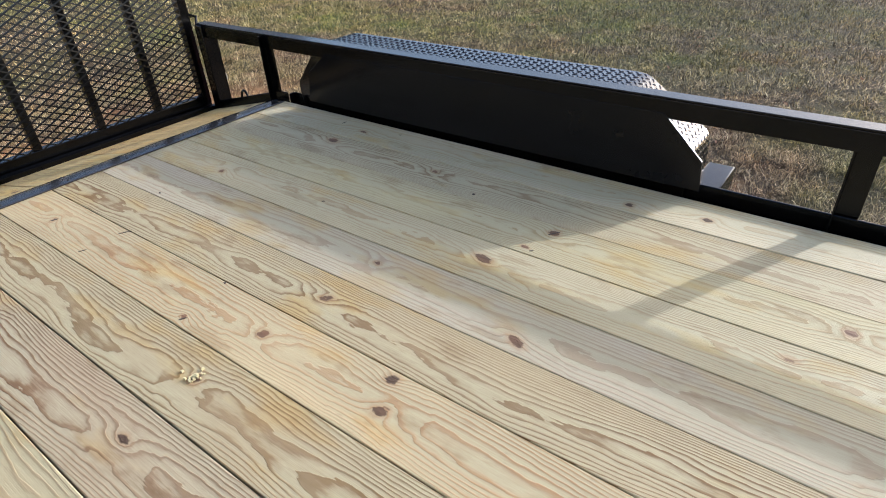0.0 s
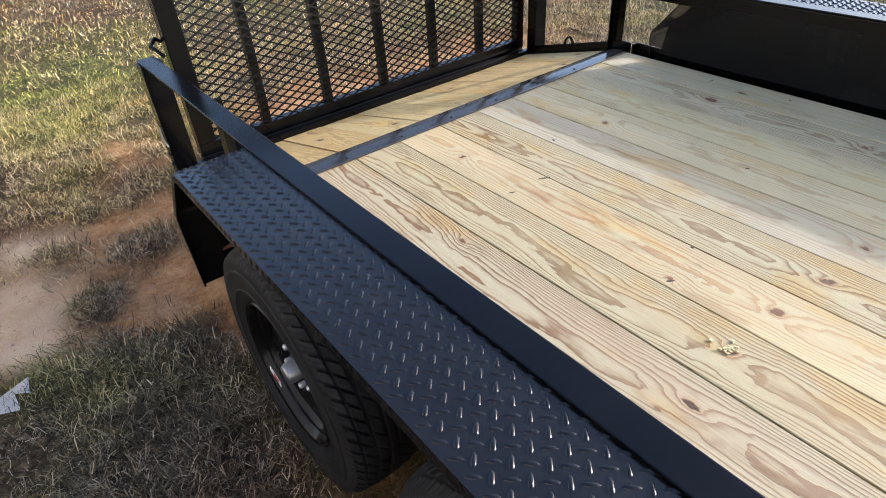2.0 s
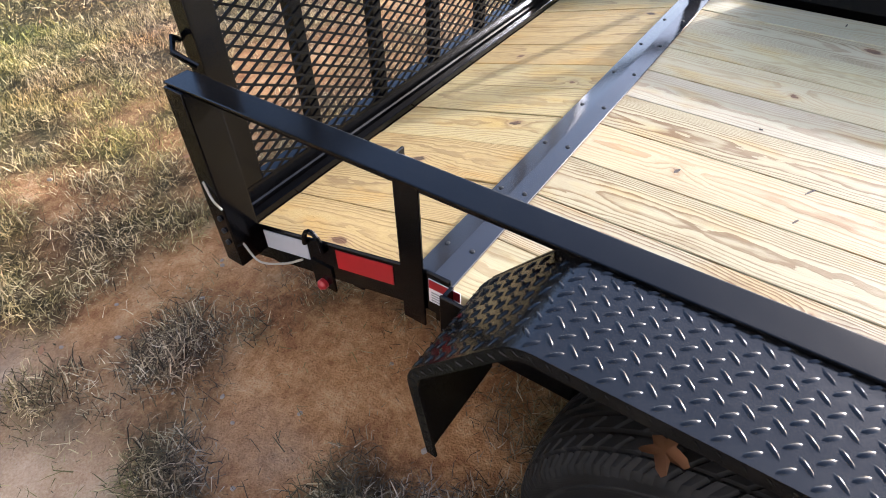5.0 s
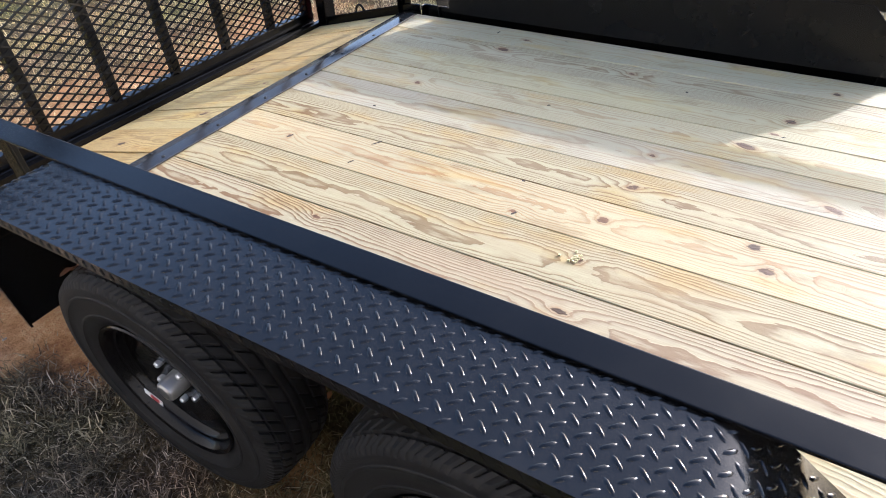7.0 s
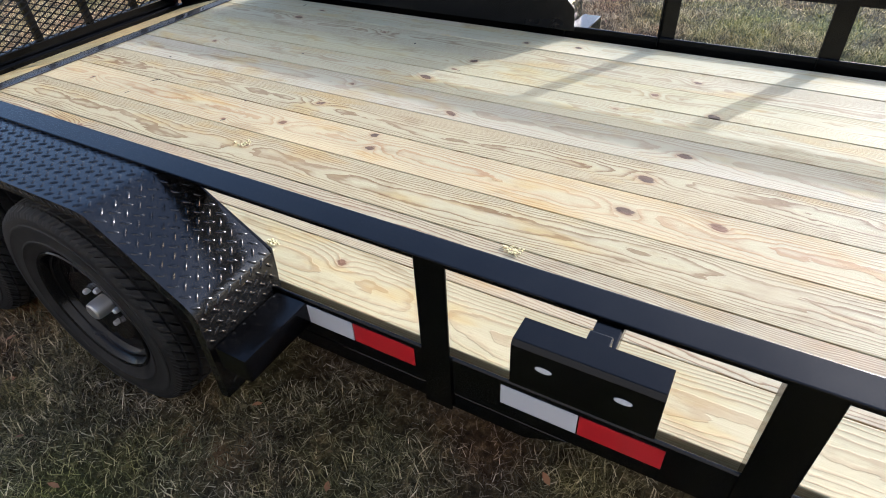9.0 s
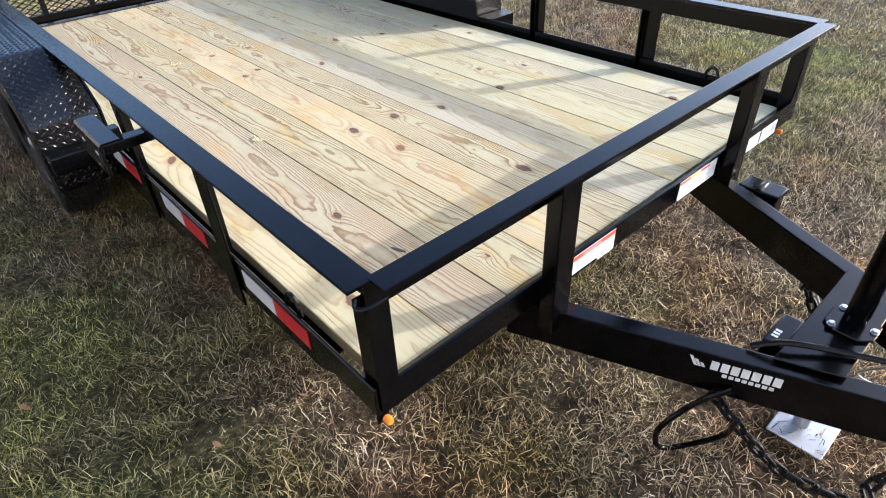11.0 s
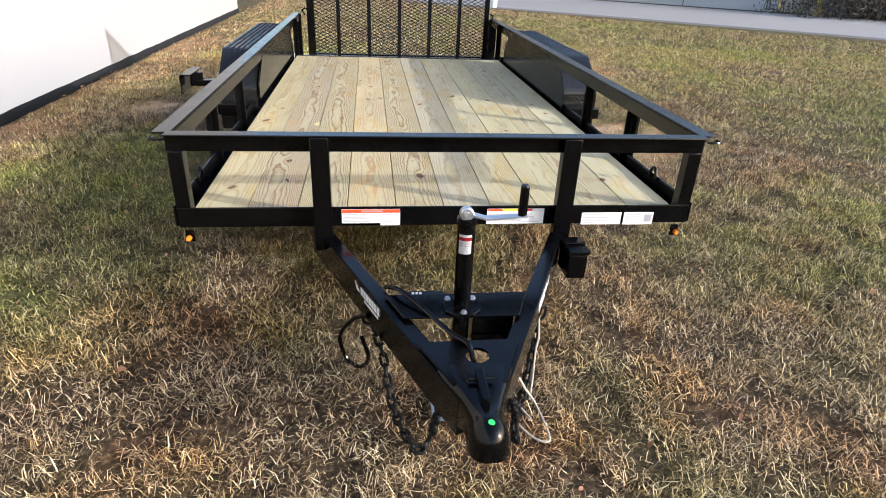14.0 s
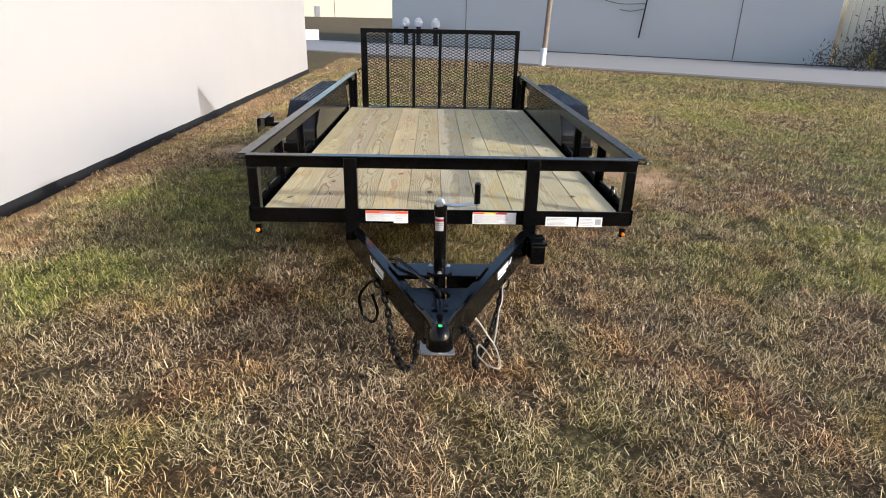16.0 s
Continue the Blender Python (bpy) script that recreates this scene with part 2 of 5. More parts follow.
def dirt_amount(x, y):
    """How bare the red earth lies, 0 to 1."""
    d = 1.1 * spot(x, y, -0.9, 4.26, 0.50, 0.70) + 1.3 * spot(x, y, -1.79, 4.27, 0.32, 0.38) + 0.75 * spot(x, y, -0.2, 5.4, 1.3, 0.7) + 0.8 * spot(x, y, -2.26, 3.46, 0.35, 0.35)
    d += 0.9 * spot(x, y, -1.35, 3.96, 0.20, 0.14) + 0.8 * spot(x, y, -1.07, 3.69, 0.16, 0.20) + 0.7 * spot(x, y, -1.74, 4.82, 0.28, 0.14) + 0.5 * spot(x, y, -1.08, 2.99, 0.14, 0.4)
    d += 0.8 * spot(x, y, 1.6, 5.3, 0.9, 0.7) + 0.95 * spot(x, y, 1.95, 2.7, 0.6, 0.9) + 0.58 * math.exp(-((x + 3.2) / 0.45) ** 2)
    d -= 0.9 * spot(x, y, -1.26, 4.44, 0.17, 0.13) + 0.6 * spot(x, y, -1.51, 4.15, 0.12, 0.2) + 0.6 * spot(x, y, -1.51, 3.69, 0.3, 0.2)
    d += 0.75 * noise.noise((x * 1.9, y * 1.9, 3.0)) * (0.30 + spot(x, y, -1.04, 4.3, 1.6, 1.2)) + 0.45 * noise.noise((x * 6, y * 6, 8.0)) + 0.2 * noise.noise((x * 15, y * 15, 9.0))
    return max(0.0, min(1.0, d * 1.5 - 0.38))


def green_amount(x, y):
    """How green the lawn still is, 0 to 1."""
    g = 1.2 * spot(x, y, -2.18, 0.0, 0.55, 0.40) + 0.7 * spot(x, y, -2.0, 1.28, 0.7, 1.0) + 1.2 * spot(x, y, -1.32, 7.22, 0.8, 0.9) + 0.6 * spot(x, y, -1.98, 2.42, 0.4, 0.4)
    g += 0.55 * spot(x, y, 5.8, 4.2, 2.4, 2.6) + 0.55 * spot(x, y, 6.0, 9.0, 5.0, 2.2) + 0.5 * spot(x, y, 3.5, 13.0, 6.0, 1.5) + 0.4 * spot(x, y, 3.4, 0.5, 1.2, 1.2)
    g += 0.50 * noise.noise((x * 0.8, y * 0.8, 11.0)) + 0.45 * noise.noise((x * 2.6, y * 2.6, 17.0)) + 0.18
    return max(0.0, min(1.0, g))


def dry_lit_amount(x, y):
    """How bleached the lawn is, 0 to 1: most on the open side and towards the road. Sunlight on the strip by the wall
    and on the front is put in too.
    """
    # Cut back beyond y 1: shade on the backlit lawn put into the colour.
    side = (1 - 0.75 * ease(y, 1.0, 3.0)) / (1 + math.exp(-(x - 2.0) / 0.7))
    back = 1 / (1 + math.exp(-(y - 4.6) / 0.5))
    strip = math.exp(-((x + 3.2) / 0.5) ** 2)
    front = 0.18 / (1 + math.exp((y + 0.7) / 0.3))
    return min(1.0, front + 0.42 * side + 0.55 * back + 1.0 * strip)


def ease(v, a, b):
    t = max(0.0, min(1.0, (v - a) / (b - a)))
    return t * t * (3 - 2 * t)


def ground_rise(x, y):
    """The low swell on which the trailer stands, higher on the side of the wall."""
    return (0.064 - 0.017 * max(-1.5, min(1.3, x))) * ease(x, -3.25, -2.1) * (1 - ease(x, 2.2, 6.0)) * (1 - ease(y, 5.4, 9.0))


def ground_height(x, y):
    near = math.exp(-(x * x + y * y) / 400.0)
    h = 0.018 * noise.noise((x * 0.9, y * 0.9, 0)) + 0.012 * noise.noise((x * 4.0, y * 4.0, 5))
    return near * h - 0.012 + ground_rise(x, y)


def lawn_patches(n, straw, green):
    """Patches a hand to a metre wide: rusty, grey, yellow, green, lighter and darker."""
    big, mid, hand = n.noise(0.9, 4, 0.6), n.noise(3.2, 5, 0.6), n.noise(9.0, 4, 0.6, n.mapped((1, 1, 1), (7.0, 3.0, 0.0)))
    wander = n.noise(1.7, 5, 0.65, n.mapped((1, 1, 1), (19.0, 31.0, 0.0)))
    straw = n.mix(n.ramp(wander, [(0.50, 0), (0.70, 1)]), straw, n.mix(1.0, straw, (1.10, 0.86, 0.72), "MULTIPLY"))
    straw = n.mix(n.ramp(mid, [(0.54, 0), (0.68, 0.9)]), straw, n.mix(1.0, straw, (1.10, 1.0, 0.74), "MULTIPLY"))
    straw = n.mix(n.ramp(big, [(0.30, 0.8), (0.46, 0)]), straw, n.mix(1.0, straw, (0.86, 0.82, 0.86), "MULTIPLY"))
    lush = n.node("ShaderNodeAttribute", attribute_name="green")
    f = n.math("MULTIPLY", lush.outputs["Fac"], n.ramp(mid, [(0.3, 0.35), (0.6, 1)]))
    col = n.mix(f, straw, green)
    # Also carries sunlight on the wall strip and front, multiplied into the colour.
    dry = n.node("ShaderNodeAttribute", attribute_name="dry")
    col = n.mix(dry.outputs["Fac"], col, n.mix(1.0, col, (1.60, 1.52, 1.40), "MULTIPLY"))
    shade = n.ramp(hand, [(0.30, 0.55), (0.48, 0.95), (0.72, 1.30)])
    return n.mix(1.0, col, shade, "MULTIPLY")


def ground_material():
    n = Nodes("winter_lawn_soil")
    dirt = n.node("ShaderNodeAttribute", attribute_name="dirt")
    sand = n.node("ShaderNodeAttribute", attribute_name="sand")
    mid = n.noise(3.2, 5, 0.6)
    fine, grit = n.noise(38, 5, 0.7), n.noise(160, 3, 0.7)
    # Dark tones hold the shade between blades, put into the lawn's ground colour.
    straw = n.ramp(fine, [(0.3, (0.014, 0.010, 0.006)), (0.52, (0.055, 0.039, 0.022)), (0.78, (0.24, 0.175, 0.10))])
    green = n.ramp(fine, [(0.3, (0.018, 0.021, 0.007)), (0.55, (0.070, 0.080, 0.021)), (0.8, (0.21, 0.20, 0.075))])
    lawn = lawn_patches(n, straw, green)
    patch = n.noise(7.0, 5, 0.62)
    earth = n.ramp(n.math("ADD", n.math("MULTIPLY", patch, 0.5), n.math("ADD", n.math("MULTIPLY", fine, 0.25), n.math("MULTIPLY", grit, 0.25))),
                   [(0.36, (0.12, 0.050, 0.021)), (0.45, (0.26, 0.125, 0.050)), (0.54, (0.40, 0.220, 0.095)), (0.66, (0.53, 0.365, 0.20))])
    pale = n.ramp(n.math("ADD", n.math("MULTIPLY", mid, 0.5), n.math("MULTIPLY", grit, 0.5)),
                  [(0.35, (0.34, 0.225, 0.135)), (0.50, (0.47, 0.34, 0.215)), (0.65, (0.57, 0.45, 0.32))])
    earth = n.mix(n.math("MULTIPLY", sand.outputs["Fac"], n.ramp(mid, [(0.25, 0.55), (0.5, 1)])), earth, pale)
    n.bump(n.math("ADD", n.math("ADD", fine, n.math("MULTIPLY", patch, 0.6)), n.math("MULTIPLY", grit, 0.5)), 0.8, 0.02)
    return n.set(Base_Color=n.mix(dirt.outputs["Fac"], lawn, earth), Roughness=0.95, Specular_IOR_Level=0.15)


def build_ground():
    def ticks(lo, hi, fine):
        t = list(np.arange(lo, hi, fine))
        step, v = fine, hi
        while v < 900:
            t.append(v)
            step *= 1.35
            v += step
        step, v = fine, lo
        while v > -900:
            step *= 1.35
            v -= step
            t.append(v)
        return sorted(t)
    xs, ys = ticks(-3.6, 6.0, 0.06), ticks(-3.5, 7.0, 0.06)
    verts = [(x, y, ground_height(x, y)) for y in ys for x in xs]
    w = len(xs)
    faces = [(j * w + i, j * w + i + 1, (j + 1) * w + i + 1, (j + 1) * w + i)
             for j in range(len(ys) - 1) for i in range(w - 1)]
    me = bpy.data.meshes.new("ground")
    me.from_pydata(verts, [], faces)
    at = me.attributes.new("dirt", "FLOAT", "POINT")
    at.data.foreach_set("value", [dirt_amount(x, y) if abs(x) < 9 and abs(y) < 9 else 0.0 for x, y, _ in verts])
    at = me.attributes.new("green", "FLOAT", "POINT")
    at.data.foreach_set("value", [green_amount(x, y) if abs(x) < 30 and abs(y) < 30 else 0.2 for x, y, _ in verts])
    at = me.attributes.new("dry", "FLOAT", "POINT")
    at.data.foreach_set("value", [dry_lit_amount(x, y) if abs(x) < 30 and abs(y) < 30 else 1.0 for x, y, _ in verts])
    at = me.attributes.new("sand", "FLOAT", "POINT")
    at.data.foreach_set("value", [sand_amount(x, y) if abs(x) < 9 and abs(y) < 9 else 0.0 for x, y, _ in verts])
    me.materials.append(ground_material())
    me.polygons.foreach_set("use_smooth", [True] * len(me.polygons))
    return tagged(new("ground", me), "dry winter lawn with bare reddish earth", "ground", kind="structure")


build_ground()


def grass_material():
    n = Nodes("dry_grass_blades")
    geo = n.node("ShaderNodeNewGeometry")
    rnd = geo.outputs["Random Per Island"]
    straw = n.ramp(rnd, [(0.0, (0.026, 0.016, 0.008)), (0.38, (0.085, 0.055, 0.028)), (0.62, (0.29, 0.205, 0.110)), (0.82, (0.58, 0.45, 0.255)), (1.0, (0.82, 0.685, 0.44))])
    green = n.ramp(rnd, [(0.0, (0.022, 0.028, 0.009)), (0.5, (0.175, 0.190, 0.032)), (0.85, (0.38, 0.37, 0.09)), (1.0, (0.62, 0.56, 0.22))])
    # Grey dead blades, darkened further: the trailer's shade is put into this colour.
    dead = n.ramp(rnd, [(0.0, (0.022, 0.016, 0.012)), (0.6, (0.095, 0.074, 0.055)), (0.9, (0.24, 0.195, 0.15)), (1.0, (0.44, 0.37, 0.29))])
    worn_shaded = n.node("ShaderNodeAttribute", attribute_name="worn_shaded")
    straw = n.mix(worn_shaded.outputs["Fac"], straw, dead)
    return n.set(Base_Color=lawn_patches(n, straw, green), Roughness=0.8, Specular_IOR_Level=0.2)


GRASS = grass_material()


def sampled(func, area, x, y, step=0.06):
    """Values of a function of the plan at many places, from a fine grid."""
    nx, ny = int((area[1] - area[0]) / step) + 2, int((area[3] - area[2]) / step) + 2
    grid = np.array([[func(area[0] + i * step, area[2] + j * step) for i in range(nx)] for j in range(ny)])
    u, v = (x - area[0]) / step, (y - area[2]) / step
    i, j = u.astype(int), v.astype(int)
    fu, fv = u - i, v - j
    return (grid[j, i] * (1 - fu) + grid[j, i + 1] * fu) * (1 - fv) + (grid[j + 1, i] * (1 - fu) + grid[j + 1, i + 1] * fu) * fv


def grass(name, label, area, count, lo, hi, seed, width=0.0022, keep=None, step=0.06, bent=False):
    """Thin blades strewn over a stretch, thicker in clumps, as one mesh."""
    rng = np.random.default_rng(seed)
    x = rng.uniform(area[0], area[1], count)
    y = rng.uniform(area[2], area[3], count)
    bare = sampled(dirt_amount, area, x, y, step)
    clump = sampled(lambda a, b: 0.5 + 0.9 * noise.noise((a * 5.0, b * 5.0, 30.0)) + 0.5 * noise.noise((a * 13.0, b * 13.0, 31.0)), area, x, y, step)
    stay = (rng.uniform(0, 1, count) > bare * 0.97) & (rng.uniform(0, 1, count) < 0.18 + 1.1 * clump)
    if keep is not None:
        stay &= keep(x, y)
    x, y, clump = x[stay], y[stay], clump[stay]
    n = len(x)
    z = sampled(ground_height, area, x, y, step)
    length = rng.uniform(lo, hi, n) * (0.55 + 0.5 * np.clip(clump, 0, 1))
    flow = sampled(lambda a, b: 6.0 * noise.noise((a * 1.6, b * 1.6, 40.0)), area, x, y, step)
    turn = flow + rng.normal(0, 2.4, n)
    lean = np.radians(90 - 62 * rng.uniform(0, 1, n) ** 1.5)
    d = np.stack([np.cos(turn), np.sin(turn)], 1)
    s = np.stack([-d[:, 1], d[:, 0]], 1) * (width * rng.uniform(0.6, 1.4, n))[:, None]
    base = np.stack([x, y], 1)
    tip = base + d * (length * np.sin(lean))[:, None]
    lift = rng.uniform(0, 0.022, n)
    m = 5 if bent else 3
    co = np.empty((n, m, 3))
    co[:, 0, :2], co[:, 1, :2], co[:, m - 1, :2] = base - s, base + s, tip
    co[:, 0, 2] = co[:, 1, 2] = z - 0.002 + lift
    co[:, m - 1, 2] = z + lift + length * np.cos(lean) + 0.002
    if bent:
        curl = rng.normal(0, 0.16, n)[:, None] * np.stack([-d[:, 1], d[:, 0]], 1) * length[:, None]
        half = base + (tip - base) * 0.55 + curl
        co[:, 3, :2], co[:, 2, :2] = half - s * 0.85, half + s * 0.85
        co[:, 2, 2] = co[:, 3, 2] = z + lift + 0.003 + length * (0.62 * np.cos(lean) + 0.10)
        co[:, 4, 2] = z + lift + 0.004 + length * 0.75 * np.cos(lean)
    me = bpy.data.meshes.new(name)
    me.vertices.add(n * m)
    me.vertices.foreach_set("co", co.ravel())
    k = np.arange(n, dtype=np.int32)[:, None] * m
    if bent:
        loops, starts = np.hstack([k, k + 1, k + 2, k + 3, k + 3, k + 2, k + 4]), np.hstack([k // m * 7, k // m * 7 + 4])
    else:
        loops, starts = np.hstack([k, k + 1, k + 2]), k
    me.loops.add(loops.size)
    me.loops.foreach_set("vertex_index", loops.ravel().astype(np.int32))
    me.polygons.add(starts.size)
    me.polygons.foreach_set("loop_start", starts.ravel().astype(np.int32))
    me.update(calc_edges=True)
    me.attributes.new("green", "FLOAT", "POINT").data.foreach_set("value", np.repeat(sampled(green_amount, area, x, y, step), m))
    # Near side of the trailer: dead grass with the trailer's shade put in.
    grey = np.clip(1.5 * np.exp(-((x + 1.15) / 0.95) ** 4 - ((y - 2.55) / 1.95) ** 4), 0, 1)
    me.attributes.new("dry", "FLOAT", "POINT").data.foreach_set("value", np.repeat(sampled(dry_lit_amount, area, x, y, step), m))
    me.attributes.new("worn_shaded", "FLOAT", "POINT").data.foreach_set("value", np.repeat(grey, m))
    me.materials.append(GRASS)
    return tagged(new(name, me), label, "grass", kind="stuff")


grass("near_lawn_grass", "dry matted straw-coloured lawn grass on the ground", (-3.3, 3.2, -3.3, 7.0), 900000, 0.018, 0.048, 1, 0.00115)
grass("long_lawn_grass", "longer bent straw blades lying over the lawn", (-3.3, 3.2, -3.3, 7.0), 520000, 0.032, 0.074, 5, 0.00115, None, 0.06, True)
grass("side_lawn_grass", "thin dry lawn grass beside the trailer", (3.2, 9.0, -3.0, 9.0), 330000, 0.025, 0.07, 2, 0.0024, None, 0.12)
grass("far_lawn_grass", "patchy straw and green lawn towards the road", (-3.3, 12.0, 7.0, 19.0), 320000, 0.03, 0.08, 3, 0.0038,
      lambda x, y: (y - 17.2) * 7.6 + (x - 3.6) * 5.7 < -4, 0.2)
grass("grass_tufts", "grey-brown clumps of long dead grass on bare earth", (-3.0, -1.0, 2.0, 6.5), 130000, 0.04, 0.085, 4, 0.0014,
      lambda x, y: (np.hypot(x + 1.26, (y - 4.44) * 1.3) < 0.15) | (np.hypot((x + 1.51) * 1.4, y - 4.15) < 0.15) | (np.hypot(x + 1.53, y - 4.66) < 0.10) | (np.hypot(x + 1.49, y - 3.72) < 0.22)
      | (np.hypot(x + 1.27, y - 3.46) < 0.19) | (np.hypot(x + 1.74, y - 3.08) < 0.40) | (np.hypot(x + 1.46, y - 2.6) < 0.3), 0.06, True)


# ---- buildings and road ----
def building_wall():
    bm = box((-3.75, -14, 0.06), (-3.40, 13.45, 5.2), 0.01)
    ob = tagged(new("wall_west", mesh_of("wall_west", bm, WALL, 35)), "plain white painted building wall", "wall", kind="structure")
    ys = np.arange(-14, 13.47, 0.14)
    out = bmesh.new()
    rows = []
    for k, y in enumerate(ys):
        wob = 0.012 * noise.noise((y * 3.0, 1, 0))
        rows.append([out.verts.new(p) for p in ((-3.60, y, -0.06), (-3.375 + wob, y, -0.06), (-3.372 + wob * 0.6, y, 0.048 + wob),
                                                (-3.398, y, 0.080 + wob), (-3.60, y, 0.080))])
    for a, b in zip(rows, rows[1:]):
        for k in range(4):
            out.faces.new((a[k], a[k + 1], b[k + 1], b[k]))
    bmesh.ops.recalc_face_normals(out, faces=out.faces)
    tagged(new("baseboard", mesh_of("baseboard", out, SKIRT, 50)), "ragged black membrane along the foot of the wall", "base strip", kind="structure")
    tagged(new("wall_end", mesh_of("wall_end", box((-14, 13.2, 0.05), (-3.76, 13.45, 5.2), 0.01), WALL, 35)), "white painted end wall", "wall", kind="structure")


building_wall()
ROAD_WAY = Vector((0.84, -0.54, 0))
ROAD_SIDE = Vector((0.54, 0.84, 0))
ROAD_EDGE = Vector((3.6, 17.2, 0))


def along_road(u, v, z=0.0):
    return ROAD_EDGE + ROAD_WAY * u + ROAD_SIDE * v + Vector((0, 0, z))


def road_slab(name, u0, u1, v0, v1, z, material, label, category, rough_edge=0.1):
    bm = bmesh.new()
    us = np.linspace(u0, u1, 160)
    rows = []
    for u in us:
        w = rough_edge * noise.noise((u * 1.3, 0, 2))
        rows.append([bm.verts.new(along_road(u, v, zz)) for v, zz in ((v0 + w, -0.05), (v0 + 0.06 + w, z), (v1 - 0.06 + w, z), (v1 + w, -0.05))])
    for a, b in zip(rows, rows[1:]):
        for k in range(3):
            bm.faces.new((a[k], b[k], b[k + 1], a[k + 1]))
    bmesh.ops.recalc_face_normals(bm, faces=bm.faces)
    return tagged(new(name, mesh_of(name, bm, material, 40)), label, category, kind="structure")


road_slab("road", -120, 90, 0.0, 7.2, 0.03, ASPHALT, "pale grey asphalt road", "road")


def warehouse():
    thing = empty("warehouse", "long grey warehouse with stained plain wall beyond the road", "warehouse")
    def slab(u0, u1, v0, v1, z0, z1, name, mat, label=""):
        bm = box((u0, v0, z0), (u1, v1, z1), 0.02)
        m = Matrix((ROAD_WAY, ROAD_SIDE, Vector((0, 0, 1)))).transposed().to_4x4()
        m.translation = ROAD_EDGE
        bmesh.ops.transform(bm, matrix=m, verts=bm.verts)
        return part(name, bm, mat, thing, label)
    wall = slab(-12.5, 8.1, 8.6, 20, -0.1, 6.5, "wall", GREY, "grey painted wall")
    slab(-12.6, 8.2, 8.5, 20.1, 6.5, 6.8, "roof", SKIRT)
    for u in (-7.9, 4.7):
        slab(u, u + 0.035, 8.58, 8.62, 0, 6.4, "joint_strip", POLE)
    slab(5.4, 8.1, 8.52, 8.598, 2.62, 2.74, "ledge", SKIRT)
    k = 8.25
    while k < 18.0:
        slab(k, k + 0.2, 9.0, 9.3, -0.05, 3.2, "panel", CREAM, "pale corrugated panel")
        k += 0.23


warehouse()


# ---- the trailer ----
DECK = 0.53
HALF = 0.968
FOOT = 3.744         # where the flat deck ends
TAIL = 4.36          # where the sloping tail ends
DROP = 0.155         # how far the tail falls
trailer = empty("utility_trailer", "black steel utility trailer with pine deck and raised mesh gate", "trailer")


def tail_z(y):
    return -DROP * max(0.0, (y - FOOT) / (TAIL - FOOT))


def lower_rail(side):
    """An angle: a thin upright leg outside the boards and a flat leg under them; the tail's leg is set further in."""
    a, b = sorted((side * 1.0125, side * 1.022))
    rail = part("side_rail", prism([(-0.062, 0.484), (0.10, 0.484), (0.17, 0.452), (FOOT - 0.06, 0.452), (FOOT - 0.06, 0.568), (-0.062, 0.568)], "x", a, b, 0.003), BLACK, trailer)
    a, b = sorted((side * 0.975, side * 0.984))
    part("tail_rail", prism([(FOOT - 0.062, 0.452), (FOOT, 0.452), (TAIL, 0.452 - DROP), (TAIL, 0.574 - DROP), (FOOT, 0.574), (FOOT - 0.062, 0.574)], "x", a, b, 0.003), BLACK, rail)
    a, b = sorted((side * 0.984, side * 1.013))
    part("rail_joint", box((a, FOOT - 0.072, 0.452), (b, FOOT - 0.063, 0.567), 0.002), BLACK, rail)
    a, b = sorted((side * 0.93, side * 1.012))
    part("rail_foot", box((a, 0.175, 0.453), (b, FOOT - 0.075, 0.461), 0.001), BLACK, rail)
    return rail


def angle_rail(upright, flange):
    """Top rail of angle steel: an upright leg towards the deck, a flange turned outwards."""
    rail = part("top_rail", box(*upright, 0.003), BLACK, trailer)
    part("rail_flange", box(*flange, 0.003), BLACK, rail)


side_rail = {s: lower_rail(s) for s in (-1, 1)}
front_rail = part("front_rail", box((-1.010, -0.064, 0.482), (1.010, -0.0555, 0.561), 0.003), BLACK, trailer)
part("rail_foot", box((-1.010, -0.055, 0.483), (1.010, -0.004, 0.490), 0.001), BLACK, front_rail)
rear_rail = part("rear_rail", box((-1.0, TAIL, 0.30), (1.0, TAIL + 0.03, 0.398), 0.004), BLACK, trailer)
for s in (-1, 1):
    (a, b), (c, d) = sorted((s * 0.983, s * 0.990)), sorted((s * 0.983, s * 1.047))
    angle_rail(((a, -0.056, 0.782), (b, TAIL + 0.01, 0.8435)), ((c, -0.070, 0.844), (d, TAIL + 0.01, 0.851)))
angle_rail(((-1.009, -0.066, 0.780), (1.009, -0.0595, 0.8455)), ((-0.998, -0.114, 0.846), (0.998, -0.057, 0.853)))


def side_post(s, y, w=0.058, z0=0.40, out=1.0295):
    outline = [(s * out, y), (s * out, y + w), (s * (out - 0.038), y + w), (s * (out - 0.038), y + w - 0.006), (s * (out - 0.006), y + w - 0.006), (s * (out - 0.006), y)]
    part("post", prism(outline if s > 0 else outline[::-1], "z", z0, 0.843, 0.0012), BLACK, trailer)


for s in (-1, 1):
    for y, w in ((0.566, 0.078), (1.203, 0.068)):
        side_post(s, y, w, 0.40)
    side_post(s, 3.745, 0.060, 0.40, 0.9915)
    a, b = sorted((s * 0.957, s * 1.010))
    part("corner_post", box((a, -0.0635, 0.4805), (b, -0.012, 0.779), 0.004), BLACK, trailer)
    a, b = sorted((s * 0.970, s * 1.054))
    part("corner_post", box((a, 4.305, 0.330), (b, 4.366, 0.843), 0.004), BLACK, trailer, "wide rear corner post")
for x in (-0.507, 0.428):
    part("post", box((x, -0.112, 0.40), (x + 0.068, -0.0675, 0.8455), 0.004), BLACK, trailer)

